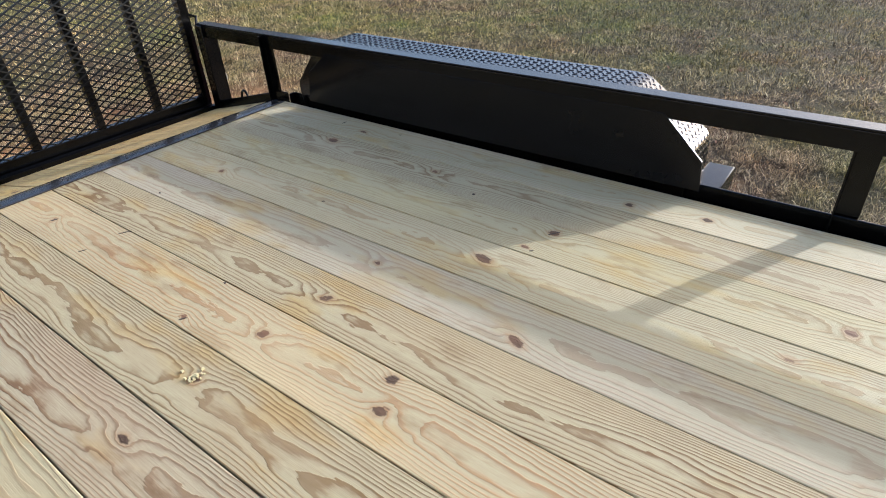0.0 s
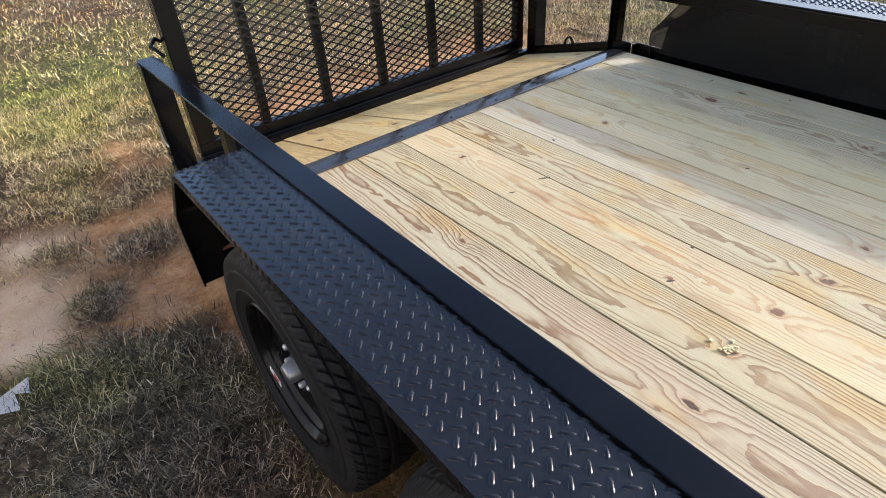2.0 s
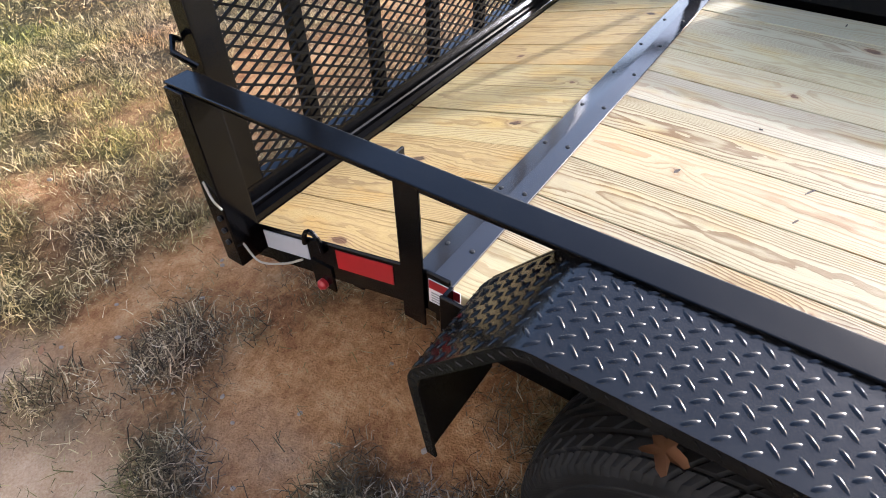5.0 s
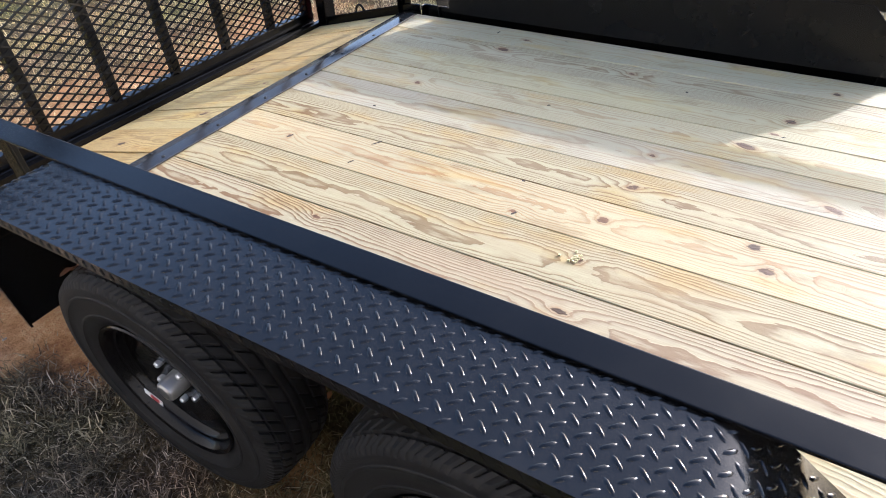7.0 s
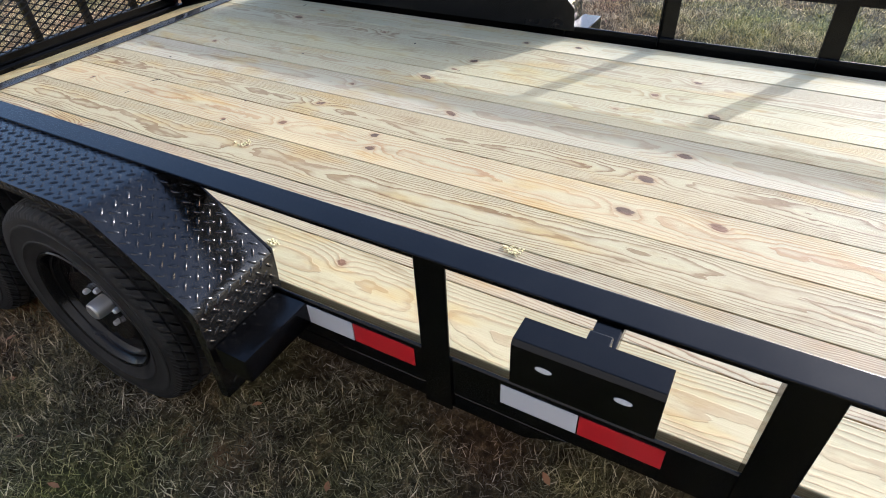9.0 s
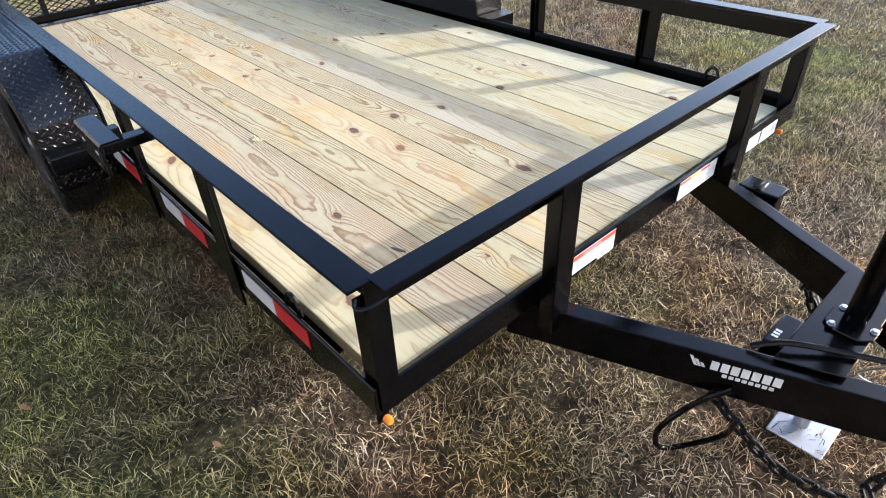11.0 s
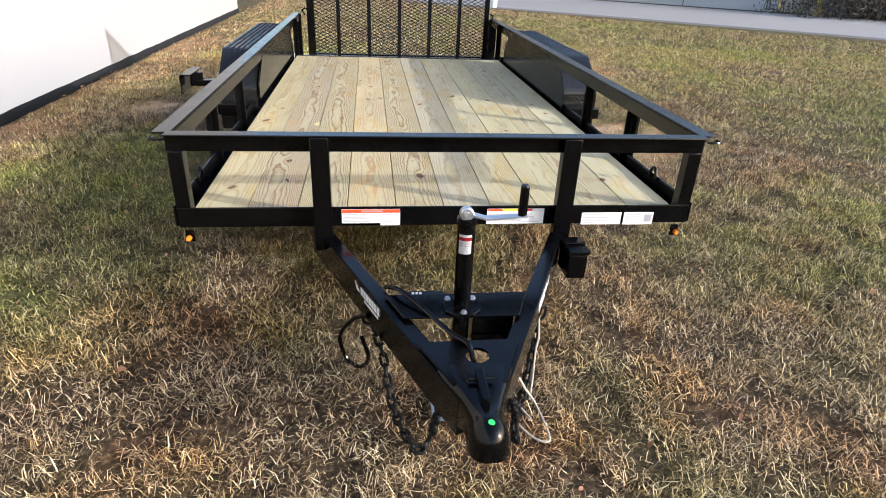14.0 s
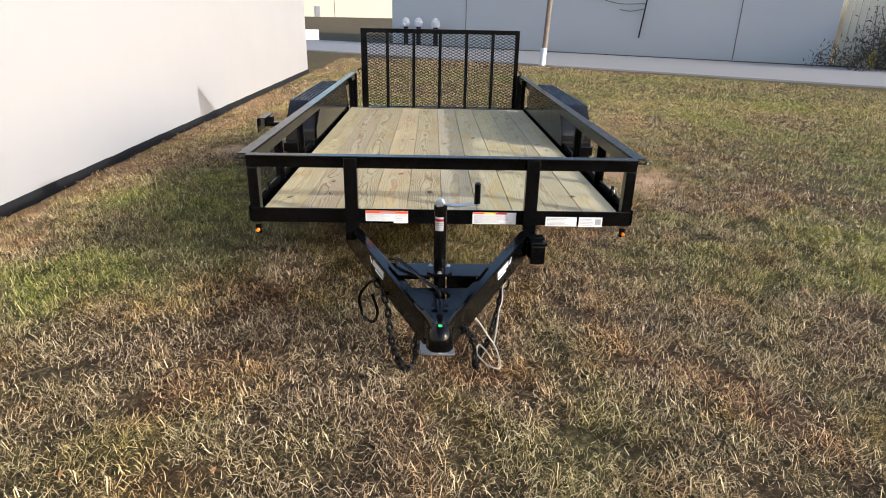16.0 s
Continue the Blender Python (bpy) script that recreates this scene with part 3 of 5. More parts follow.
# cross members and axles under the deck
for s in (-1, 1):
    a, b = sorted((s * 0.90, s * 0.955))
    part("main_beam", box((a, 0.30, 0.385), (b, FOOT, 0.486), 0.004), BLACK, trailer)
joists = bmesh.new()
for y in np.arange(0.25, 3.7, 0.41):
    box((-HALF, y, 0.42), (HALF, y + 0.05, 0.488), 0.004, joists, 1)
for y in (3.95, 4.25):
    box((-HALF, y, 0.42 + tail_z(y)), (HALF, y + 0.04, 0.484 + tail_z(y)), 0.004, joists, 1)
deck = part("deck", joists, BLACK, trailer, "pine plank deck on black steel cross members")
for y in (2.235, 3.052):
    part("axle", rod([(-1.0, y, 0.405), (1.0, y, 0.405)], 0.032, 12), BLACK, trailer)
for s in (-1, 1):
    part("spring_hanger", box((s * 0.86 - 0.025, 1.75, 0.395), (s * 0.86 + 0.025, 3.45, 0.44), 0.006), BLACK, trailer)

    a, b = sorted((s * 0.972, s * 1.020))
    part("under_beam", prism([(0.93, 0.4515), (1.03, 0.400), (1.66, 0.400), (1.70, 0.4515)], "x", a, b, 0.003), BLACK, trailer)

# knots in the planks, by plank from the near side
KNOTS = [(-.872, .238), (-.895, 1.333), (-.839, 1.633), (-.677, .589), (-.505, .124), (-.659, 2.31), (-.474, 2.335), (-.262, .794),
         (-.294, 1.039), (-.219, 1.955), (-.304, 1.915), (-.283, 2.328), (-.355, 2.566), (-.299, 3.435), (-.103, 1.03), (-.068, .373),
         (-.09, 2.30), (.115, 2.298), (.044, 1.789), (.084, .955), (.264, 3.26), (.534, 1.942), (.42, 1.98), (.70, 2.53), (.826, 1.817),
         (.856, 1.577), (.677, 1.027), (.40, .92), (.33, 1.25), (.50, 1.15), (.78, .32), (.30, 2.05), (.72, 3.1), (.86, 3.05), (-.63, 3.05)]
BIG_KNOTS = {(-.895, 1.333), (-.872, .238)}
PINES = [wood("pine_cream", (0.437, 0.387, 0.217), (0.299, 0.208, 0.093), 0.0015, 0.0050, 0.85, (0.55, 0.46, 0.27)),
         wood("pine_pink", (0.425, 0.370, 0.227), (0.186, 0.108, 0.048), 0.0011, 0.0050, 1.0, (0.41, 0.29, 0.17)),
         wood("pine_brown_figure", (0.431, 0.380, 0.222), (0.186, 0.117, 0.047), 0.0011, 0.0085, 1.0, (0.38, 0.28, 0.15)),
         wood("pine_rosy", (0.428, 0.378, 0.221), (0.318, 0.186, 0.079), 0.0012, 0.0040, 0.85, (0.56, 0.45, 0.24)),
         wood("pine_wavy", (0.431, 0.380, 0.222), (0.179, 0.108, 0.044), 0.0011, 0.0075, 1.0, (0.44, 0.35, 0.19)),
         wood("pine_greyish", (0.404, 0.368, 0.239), (0.287, 0.217, 0.130), 0.0014, 0.0060, 0.85, (0.45, 0.39, 0.30)),
         wood("pine_pale", (0.445, 0.406, 0.247), (0.322, 0.240, 0.120), 0.0010, 0.0035, 0.85, (0.58, 0.50, 0.30)),
         wood("pine_straw", (0.437, 0.394, 0.234), (0.310, 0.240, 0.111), 0.0011, 0.0045, 0.9, (0.52, 0.47, 0.24)),
         wood("pine_fine", (0.437, 0.394, 0.239), (0.266, 0.196, 0.101), 0.0011, 0.0040, 1.0, (0.54, 0.45, 0.29)),
         wood("pine_ivory", (0.451, 0.421, 0.269), (0.365, 0.282, 0.148), 0.0014, 0.0035, 0.75, (0.60, 0.53, 0.36))]
TAIL_PINES = [wood("pine_amber", (0.523, 0.376, 0.150), (0.245, 0.154, 0.064), 0.0010, 0.0045, 0.8, (0.58, 0.42, 0.17)),
              wood("pine_honey", (0.527, 0.418, 0.185), (0.272, 0.181, 0.077), 0.0013, 0.0045, 0.75, (0.55, 0.44, 0.20))]
PITCH = 2 * HALF / 10


def plank(index, y0, y1, height, knots, rng, material):
    """One board with eased edges, a hair of cup, and the pull of its knots as an attribute."""
    gap = 0.0014
    xa, xb = -HALF + index * PITCH + gap, -HALF + (index + 1) * PITCH - gap
    xs = [xa, xa + 0.0008, xa + 0.0025] + list(np.linspace(xa + 0.014, xb - 0.014, 11)) + [xb - 0.0025, xb - 0.0008, xb]
    dz = [-0.003, -0.0008, 0] + [0.0] * 11 + [0, -0.0008, -0.003]
    steps = max(3, int((y1 - y0) / 0.014))
    ys = np.linspace(y0, y1, steps + 1)
    lift, cup = rng.uniform(-0.001, 0.001), rng.uniform(-0.0012, 0.0012)
    verts, pull, off = [], [], []
    for y in ys:
        for x, d in zip(xs, dz):
            c = cup * ((x - (xa + xb) / 2) / (PITCH / 2)) ** 2
            verts.append((x, y, height(y) + d + lift + c))
            k = 0.0
            for kx, ky in knots:
                size = 0.0062 + 0.0075 * ((kx * 37.7 + ky * 17.3) % 1)
                if (kx, ky) in BIG_KNOTS:
                    size = 0.0125
                slant = 0.9 * ((kx * 91.3 + ky * 53.1) % 1) - 0.45
                u, v = x - kx + slant * (y - ky), y - ky - slant * (x - kx)
                r2 = (u / size) ** 2 + (v / (size * (1.0 + 1.3 * ((kx * 13.1 + ky * 71.7) % 1)))) ** 2
                if r2 < 60:
                    k = max(k, 1 / (1 + 0.28 * r2 ** 0.85))
            pull.append(k)
            off.append(x - (xa + xb) / 2)
    w = len(xs)
    faces = [(j * w + i, j * w + i + 1, (j + 1) * w + i + 1, (j + 1) * w + i) for j in range(steps) for i in range(w - 1)]
    n = len(verts)
    low = [(xa, y0, height(y0) - 0.038), (xb, y0, height(y0) - 0.038), (xb, y1, height(y1) - 0.038), (xa, y1, height(y1) - 0.038)]
    verts += low
    pull += [0.0] * 4
    off += [0.0] * 4
    top = n - w
    faces += [tuple([n, n + 1] + list(range(w - 1, -1, -1))), tuple([n + 2, n + 3] + list(range(top, n)))]
    faces += [tuple([n + 3, n] + [j * w for j in range(steps + 1)]), tuple([n + 1, n + 2] + [j * w + w - 1 for j in range(steps, -1, -1)])]
    faces.append((n + 3, n + 2, n + 1, n))
    me = bpy.data.meshes.new("plank")
    me.from_pydata(verts, [], faces)
    me.attributes.new("knot", "FLOAT", "POINT").data.foreach_set("value", pull)
    me.attributes.new("across", "FLOAT", "POINT").data.foreach_set("value", off)
    me.materials.append(material)
    ob = new("plank", me)
    ob.parent = deck
    return ob


rng = random.Random(7)
for i in range(10):
    xa = -HALF + i * PITCH
    mine = [k for k in KNOTS if xa - 0.01 < k[0] < xa + PITCH + 0.01]
    plank(i, -0.024 + rng.uniform(0, 0.004), FOOT - 0.002, lambda y: DECK, mine, rng, PINES[i])
    tail_knots = [(xa + rng.uniform(0.04, 0.15), rng.uniform(3.78, 4.3))] if i % 3 != 1 else []
    plank(i, FOOT + 0.002, TAIL - 0.004, lambda y: DECK + tail_z(y), tail_knots, rng, TAIL_PINES[(i * 7 // 3) % 2])

# dark chips and splits in the boards
for x, y, long, turn in ((-.300, 3.433, .034, 70), (-.345, 3.139, .030, 65), (-.209, 3.132, .050, 62), (-.362, 2.558, .026, 60), (.533, 1.942, .050, 55), (.410, 1.952, .018, 40),
                         (.898, 3.207, .036, 85), (.912, 2.881, .016, 0), (-.655, .318, .060, 20), (-.20, 2.60, .012, 0), (.30, 2.72, .016, 30), (.02, 3.30, .014, 0), (.62, 2.30, .012, 10)):
    chip = turned([(DECK - 0.004, 0.0045), (DECK + 0.0012, 0.0038), (DECK + 0.0014, 0.001)], "z", 7)
    for v in chip.verts:
        wob = 1 + 0.35 * math.sin(v.co.x * 900 + x * 50)
        v.co = Vector((v.co.x * wob, v.co.y * long / 0.009, v.co.z))
    bmesh.ops.transform(chip, matrix=pose(x, y, 0, 0, 0, turn), verts=chip.verts)
    part("board_chip", chip, CHIPPED, deck, "dark split in the board")

# bent steel strip over the joint of deck and tail
strip = prism([(FOOT - 0.055, DECK + 0.002), (FOOT, DECK + 0.002), (FOOT + 0.055, DECK + 0.002 + tail_z(FOOT + 0.055)),
               (FOOT + 0.055, DECK + 0.008 + tail_z(FOOT + 0.055)), (FOOT, DECK + 0.008), (FOOT - 0.055, DECK + 0.008)], "x", -HALF + 0.004, HALF - 0.014, 0.001)
transition = part("transition_strip", strip, STRIP, trailer, "bent black steel strip with screws")
for x in np.linspace(-0.85, 0.85, 8):
    for y in (FOOT - 0.032, FOOT + 0.034):
        z = DECK + 0.007 + tail_z(y)
        part("screw", turned([(z, 0.007), (z + 0.003, 0.006), (z + 0.004, 0.003)], "z", 8, centre=(x, y, 0)), DARK, transition)


# fenders
def arc_profile(points, radius, steps=5):
    """A line with rounded corners."""
    out = [Vector(points[0])]
    for a, b, c in zip(points, points[1:], points[2:]):
        a, b, c = Vector(a), Vector(b), Vector(c)
        p, q = b + (a - b).normalized() * radius, b + (c - b).normalized() * radius
        for k in range(steps + 1):
            t = k / steps
            out.append((1 - t) ** 2 * p + 2 * t * (1 - t) * b + t * t * q)
    out.append(Vector(points[-1]))
    return out


FENDER = [(1.700, 0.380), (1.694, 0.660), (1.950, 0.843), (3.420, 0.843), (3.605, 0.632), (3.570, 0.392)]


def add_lug(verts, faces, c, u, v, n, turn, long=0.0128, wide=0.0035, high=0.0032):
    a = (u * math.cos(turn) + v * math.sin(turn)) * long
    b = (v * math.cos(turn) - u * math.sin(turn)) * wide
    k = len(verts)
    verts += [c - a, c - a * 0.55 - b, c + a * 0.55 - b, c + a, c + a * 0.55 + b, c - a * 0.55 + b, c - a * 0.5 + n * high, c + a * 0.5 + n * high]
    faces += [(k + 1, k + 2, k + 7, k + 6), (k + 4, k + 5, k + 6, k + 7), (k, k + 1, k + 6), (k + 5, k, k + 6), (k + 2, k + 3, k + 7), (k + 3, k + 4, k + 7)]


def fender(s):
    line = arc_profile(FENDER, 0.035)
    x0, x1 = s * 0.998, s * 1.233
    bm = bmesh.new()
    top = [[bm.verts.new((x, p[0], p[1])) for p in line] for x in (x0, x1)]
    normals = []
    for i, p in enumerate(line):
        a, b = line[max(i - 1, 0)], line[min(i + 1, len(line) - 1)]
        d = (b - a).normalized()
        normals.append(Vector((-d[1], d[0])))
    low = [[bm.verts.new((x, (p - 0.005 * nn)[0], (p - 0.005 * nn)[1])) for p, nn in zip(line, normals)] for x in (x0, x1)]
    m = len(line)
    for i in range(m - 1):
        bm.faces.new((top[0][i], top[1][i], top[1][i + 1], top[0][i + 1]))
        bm.faces.new((low[0][i], low[0][i + 1], low[1][i + 1], low[1][i]))
        bm.faces.new((top[0][i], top[0][i + 1], low[0][i + 1], low[0][i]))
    for i in (0, m - 1):
        bm.faces.new((top[0][i], low[0][i], low[1][i], top[1][i]))
    # the turned-down outer lip
    lip = [bm.verts.new((x1 + s * 0.002, (p - 0.022 * nn)[0], (p - 0.022 * nn)[1])) for p, nn in zip(line, normals)]
    lip2 = [bm.verts.new((x1 - s * 0.004, (p - 0.022 * nn)[0], (p - 0.022 * nn)[1])) for p, nn in zip(line, normals)]
    for i in range(m - 1):
        bm.faces.new((top[1][i], lip[i], lip[i + 1], top[1][i + 1]))
        bm.faces.new((low[1][i], low[1][i + 1], lip2[i + 1], lip2[i]))
        bm.faces.new((lip[i], lip2[i], lip2[i + 1], lip[i + 1]))
    bmesh.ops.recalc_face_normals(bm, faces=bm.faces)
    body = part("fender", bm, PLATE, trailer, "black diamond tread plate fender", 30)
    # raised lugs, pressed along the developed plate
    verts, faces = [], []
    pitch = 0.0238
    lengths = [0.0]
    for a, b in zip(line, line[1:]):
        lengths.append(lengths[-1] + (b - a).length)
    span, side = lengths[-1], 0.232

    def on_plate(d):
        i = max(k for k in range(m - 1) if lengths[k] <= d)
        t = (d - lengths[i]) / max(1e-6, lengths[i + 1] - lengths[i])
        nn = normals[i].lerp(normals[i + 1], t).normalized()
        return line[i].lerp(line[i + 1], t), nn, Vector((0, nn[1], -nn[0])), Vector((0, nn[0], nn[1]))
    reach = int((span + side) / pitch) + 2
    for i in range(-reach, reach):
        for j in range(-reach, reach):
            d, c = (i + j) * pitch * 0.7071, (i - j) * pitch * 0.7071
            if not (0.012 < d < span - 0.012 and 0.009 < c < side - 0.009):
                continue
            p, nn, v, n3 = on_plate(d)
            add_lug(verts, faces, Vector((s * (0.999 + c), p[0], p[1])) + n3 * 0.0001, Vector((s, 0, 0)), v, n3, radians(45 if (i + j) % 2 else -45))
    for k in range(1, int(span / 0.026)):
        p, nn, v, n3 = on_plate(k * 0.026)
        add_lug(verts, faces, Vector((s * 1.2345, p[0] - nn[0] * 0.012, p[1] - nn[1] * 0.012)), v, n3, Vector((s, 0, 0)), radians(60), 0.009, 0.0028, 0.0016)
    me = bpy.data.meshes.new("tread_relief")
    me.from_pydata([tuple(q) for q in verts], [], faces)
    me.materials.append(PLATE)
    me.polygons.foreach_set("use_smooth", [True] * len(me.polygons))
    lugs = tagged(new("tread_relief", me), kind="stuff")
    lugs.parent = body
    # plain skirt plate on the deck side
    outline = [(1.712, 0.57), (1.708, 0.655), (1.97, 0.832), (3.43, 0.832), (3.585, 0.65), (3.59, 0.57)] if s < 0 else [(1.645, 0.555), (1.655, 0.66), (1.80, 0.80), (3.37, 0.80), (3.50, 0.70), (3.525, 0.555)]
    a, b = sorted((s * 0.982, s * 0.990))
    part("fender_skirt", prism(outline, "x", a, b, 0.0015), SHEET, trailer, "glossy black steel skirt")
    a, b = sorted((s * 1.022, s * 1.228))
    part("fender_step", box((a, 1.592, 0.492), (b, 1.684, 0.562), 0.006), BLACK, trailer)


fender(-1)
fender(1)


# wheels
def wheel(s):
    """A trailer wheel at the origin, its outer side towards s along x."""
    body = new("wheel")
    body.parent = trailer
    seg, R = 360, 0.342
    half = [(0.0, R), (0.006, R), (0.008, R - 0.008), (0.014, R - 0.008), (0.016, R), (0.038, R - 0.001), (0.040, R - 0.009), (0.047, R - 0.009),
            (0.049, R - 0.002), (0.070, R - 0.005), (0.072, R - 0.011), (0.076, R - 0.011), (0.078, R - 0.007), (0.094, R - 0.016), (0.1, R - 0.030), (0.1022, R - 0.050), (0.1042, R - 0.052), (0.1045, R - 0.058), (0.1035, R - 0.060), (0.104, R - 0.085), (0.1035, R - 0.098), (0.105, R - 0.100), (0.105, R - 0.104), (0.103, R - 0.106),
            (0.1, R - 0.115), (0.090, R - 0.135), (0.085, R - 0.142), (0.075, R - 0.147)]
    prof = [(-a, r) for a, r in half[::-1]] + half[1:]
    bm = bmesh.new()
    rings = []
    for a, r in prof:
        ring = []
        for k in range(seg):
            rr = r
            tread = r > R - 0.031
            if tread and 0.048 < abs(a) < 0.080 and k % 6 == 0 and r > R - 0.02:
                rr = r - 0.006
            if abs(a) > 0.080 and k % 3 == 0 and r > R - 0.035:
                rr = r - 0.0032
            if tread and 0.015 < abs(a) < 0.04 and (k + 4 * int(a > 0)) % 8 == 0 and r > R - 0.005:
                rr = r - 0.004
            th = 2 * math.pi * (k + (a * 180 if tread else 0)) / seg
            ring.append(bm.verts.new((a, rr * math.cos(th), rr * math.sin(th))))
        rings.append(ring)
    for p, q in zip(rings, rings[1:]):
        for k in range(seg):
            bm.faces.new((p[k], p[(k + 1) % seg], q[(k + 1) % seg], q[k]))
    bmesh.ops.recalc_face_normals(bm, faces=bm.faces)
    part("tyre", bm, RUBBER, body, "black rubber tyre with dusty tread", 28)
    rim = [(-s * 0.08, 0.188), (s * 0.060, 0.184), (s * 0.082, 0.196), (s * 0.093, 0.204), (s * 0.097, 0.201), (s * 0.093, 0.193), (s * 0.080, 0.186), (s * 0.073, 0.184), (s * 0.070, 0.178),
           (s * 0.058, 0.174), (s * 0.054, 0.169), (s * 0.030, 0.167), (s * 0.010, 0.160)]
    part("rim", turned(rim, "x", 64), RIM, body, "black steel rim", 35)
    # dished centre with a ring of round holes
    disc, edges = bmesh.new(), []

    def loop(cy, cz, ry, rz, turn, n):
        vs = []
        for k in range(n):
            a, b = ry * math.cos(2 * math.pi * k / n), rz * math.sin(2 * math.pi * k / n)
            vs.append(disc.verts.new((0, cy + a * math.cos(turn) - b * math.sin(turn), cz + a * math.sin(turn) + b * math.cos(turn))))
        edges.extend(disc.edges.new((vs[k], vs[(k + 1) % n])) for k in range(n))
    loop(0, 0, 0.170, 0.170, 0, 72)
    loop(0, 0, 0.030, 0.030, 0, 24)
    for k in range(12):
        th = 2 * math.pi * k / 12
        loop(0.132 * math.cos(th), 0.132 * math.sin(th), 0.0125, 0.0165, th, 14)
    bmesh.ops.triangle_fill(disc, use_beauty=True, edges=edges)
    bmesh.ops.subdivide_edges(disc, edges=[e for e in disc.edges if e.calc_length() > 0.03], cuts=1)
    bmesh.ops.triangulate(disc, faces=disc.faces)
    up = bmesh.ops.extrude_face_region(disc, geom=list(disc.faces))["geom"]
    bmesh.ops.translate(disc, vec=(-s * 0.004, 0, 0), verts=[g for g in up if isinstance(g, bmesh.types.BMVert)])
    for v in disc.verts:
        r = math.hypot(v.co.y, v.co.z)
        v.co.x += s * (0.050 + 0.020 * (1 - ease(abs(r - 0.105), 0.0, 0.055)) - 0.006 * (1 - ease(r, 0.03, 0.085)))
    bmesh.ops.recalc_face_normals(disc, faces=disc.faces)
    part("wheel_disc", disc, RIM, body, "black steel wheel centre with round holes", 40)
    cap = [(s * 0.045, 0.029), (s * 0.083, 0.028), (s * 0.092, 0.026), (s * 0.096, 0.021), (s * 0.097, 0.0005)]
    part("hub_cap", turned(cap, "x", 24), GREASE, body, "grey metal dust cap")
    for k in range(5):
        th = 2 * math.pi * (k + 0.2) / 5
        c = (0, 0.062 * math.cos(th), 0.062 * math.sin(th))
        part("lug_nut", turned([(s * 0.050, 0.0085), (s * 0.066, 0.0085), (s * 0.070, 0.0055)], "x", 6, centre=c), ZINC, body, "zinc lug nut")
    return body


for s in (-1, 1):
    w = wheel(s)
    w.matrix_basis = pose(s * 1.118, 2.235, 0.404, 15)
    copy_thing(w, pose(s * 1.118, 3.052, 0.404, 40))
    if s < 0:
        tag = box((-1.2335, 3.035, 0.395), (-1.2325, 3.090, 0.418), 0)
        bmesh.ops.rotate(tag, cent=(-1.233, 3.06, 0.406), matrix=Euler((radians(20), 0, 0)).to_matrix(), verts=tag.verts)
        tag = part("hub_label", tag, WHITE, trailer, "white and red label on the hub")
        block = box((-1.2342, 3.044, 0.398), (-1.2336, 3.070, 0.415), 0)
        bmesh.ops.rotate(block, cent=(-1.233, 3.06, 0.406), matrix=Euler((radians(20), 0, 0)).to_matrix(), verts=block.verts)
        part("colour_block", block, RED, tag)


# raised mesh gate
def gate():
    y, z0, z1, xa, xb = 4.41, 0.40, 1.355, -0.920, 0.985
    def bar(lo, hi, name="gate_bar"):
        return part(name, box(lo, hi, 0.004), BLACK, body)
    body = part("tailgate", box((xa, y, z0), (xb, y + 0.05, z0 + 0.05), 0.004), BLACK, trailer, "upright black steel ramp gate with expanded mesh")
    bar((xa, y, z1 - 0.05), (xb, y + 0.05, z1))
    bar((xa, y - 0.002, z0 + 0.05), (xa + 0.075, y + 0.052, z1 - 0.05), "gate_side")
    bar((xb - 0.05, y, z0 + 0.05), (xb, y + 0.05, z1 - 0.05), "gate_side")
    for k in range(1, 6):
        x = xa + (xb - xa) * k / 6
        bar((x - 0.019, y + 0.006, z0 + 0.05), (x + 0.019, y + 0.044, z1 - 0.05))
    verts, faces = [], []
    dx, dz, t = 0.0358, 0.0168, 0.0035
    cols, rows = int((xb - xa) / dx), int((z1 - z0 - 0.06) / dz)
    for r in range(rows):
        zr = z0 + 0.03 + r * dz
        k = len(verts)
        for c in range(cols + 1):
            x = xa + 0.02 + c * dx * (xb - xa - 0.04) / (cols * dx)
            z = zr + (dz if (c + r) % 2 else 0)
            for a, b in ((-0.002, -t), (-0.001, t), (0.003, t), (0.002, -t)):
                verts.append((x, y + 0.003 + a, z + b))
        for c in range(cols):
            p, q = k + c * 4, k + c * 4 + 4
            faces += [(p, p + 1, q + 1, q), (p + 1, p + 2, q + 2, q + 1), (p + 2, p + 3, q + 3, q + 2), (p + 3, p, q, q + 3)]
    me = bpy.data.meshes.new("expanded_mesh")
    me.from_pydata(verts, [], faces)
    me.materials.append(BLACK)
    new("expanded_mesh", me).parent = body
    part("hinge_tube", rod([(xa, y + 0.02, z0 - 0.02), (xb, y + 0.02, z0 - 0.02)], 0.02, 12), BLACK, body)
    for x in (xa - 0.02, xb + 0.02):
        part("gate_latch", rod([(x, y - 0.01, 0.83), (x - 0.03 * (1 if x < 0 else -1), y + 0.02, 0.87), (x, y + 0.05, 0.885), (x + 0.02, y + 0.06, 0.87)], 0.008), BLACK, body, "bent black latch pin")


gate()

# tongue
NOSE = Vector((-0.024, -1.03, 0.447))
tongue_beam = {}
for s in (-1, 1):
    tongue_beam[s] = part("tongue_beam", beam((s * 0.505, 0.03, 0.455), NOSE + Vector((s * 0.035, 0, 0)), 0.052, 0.122), BLACK, trailer)


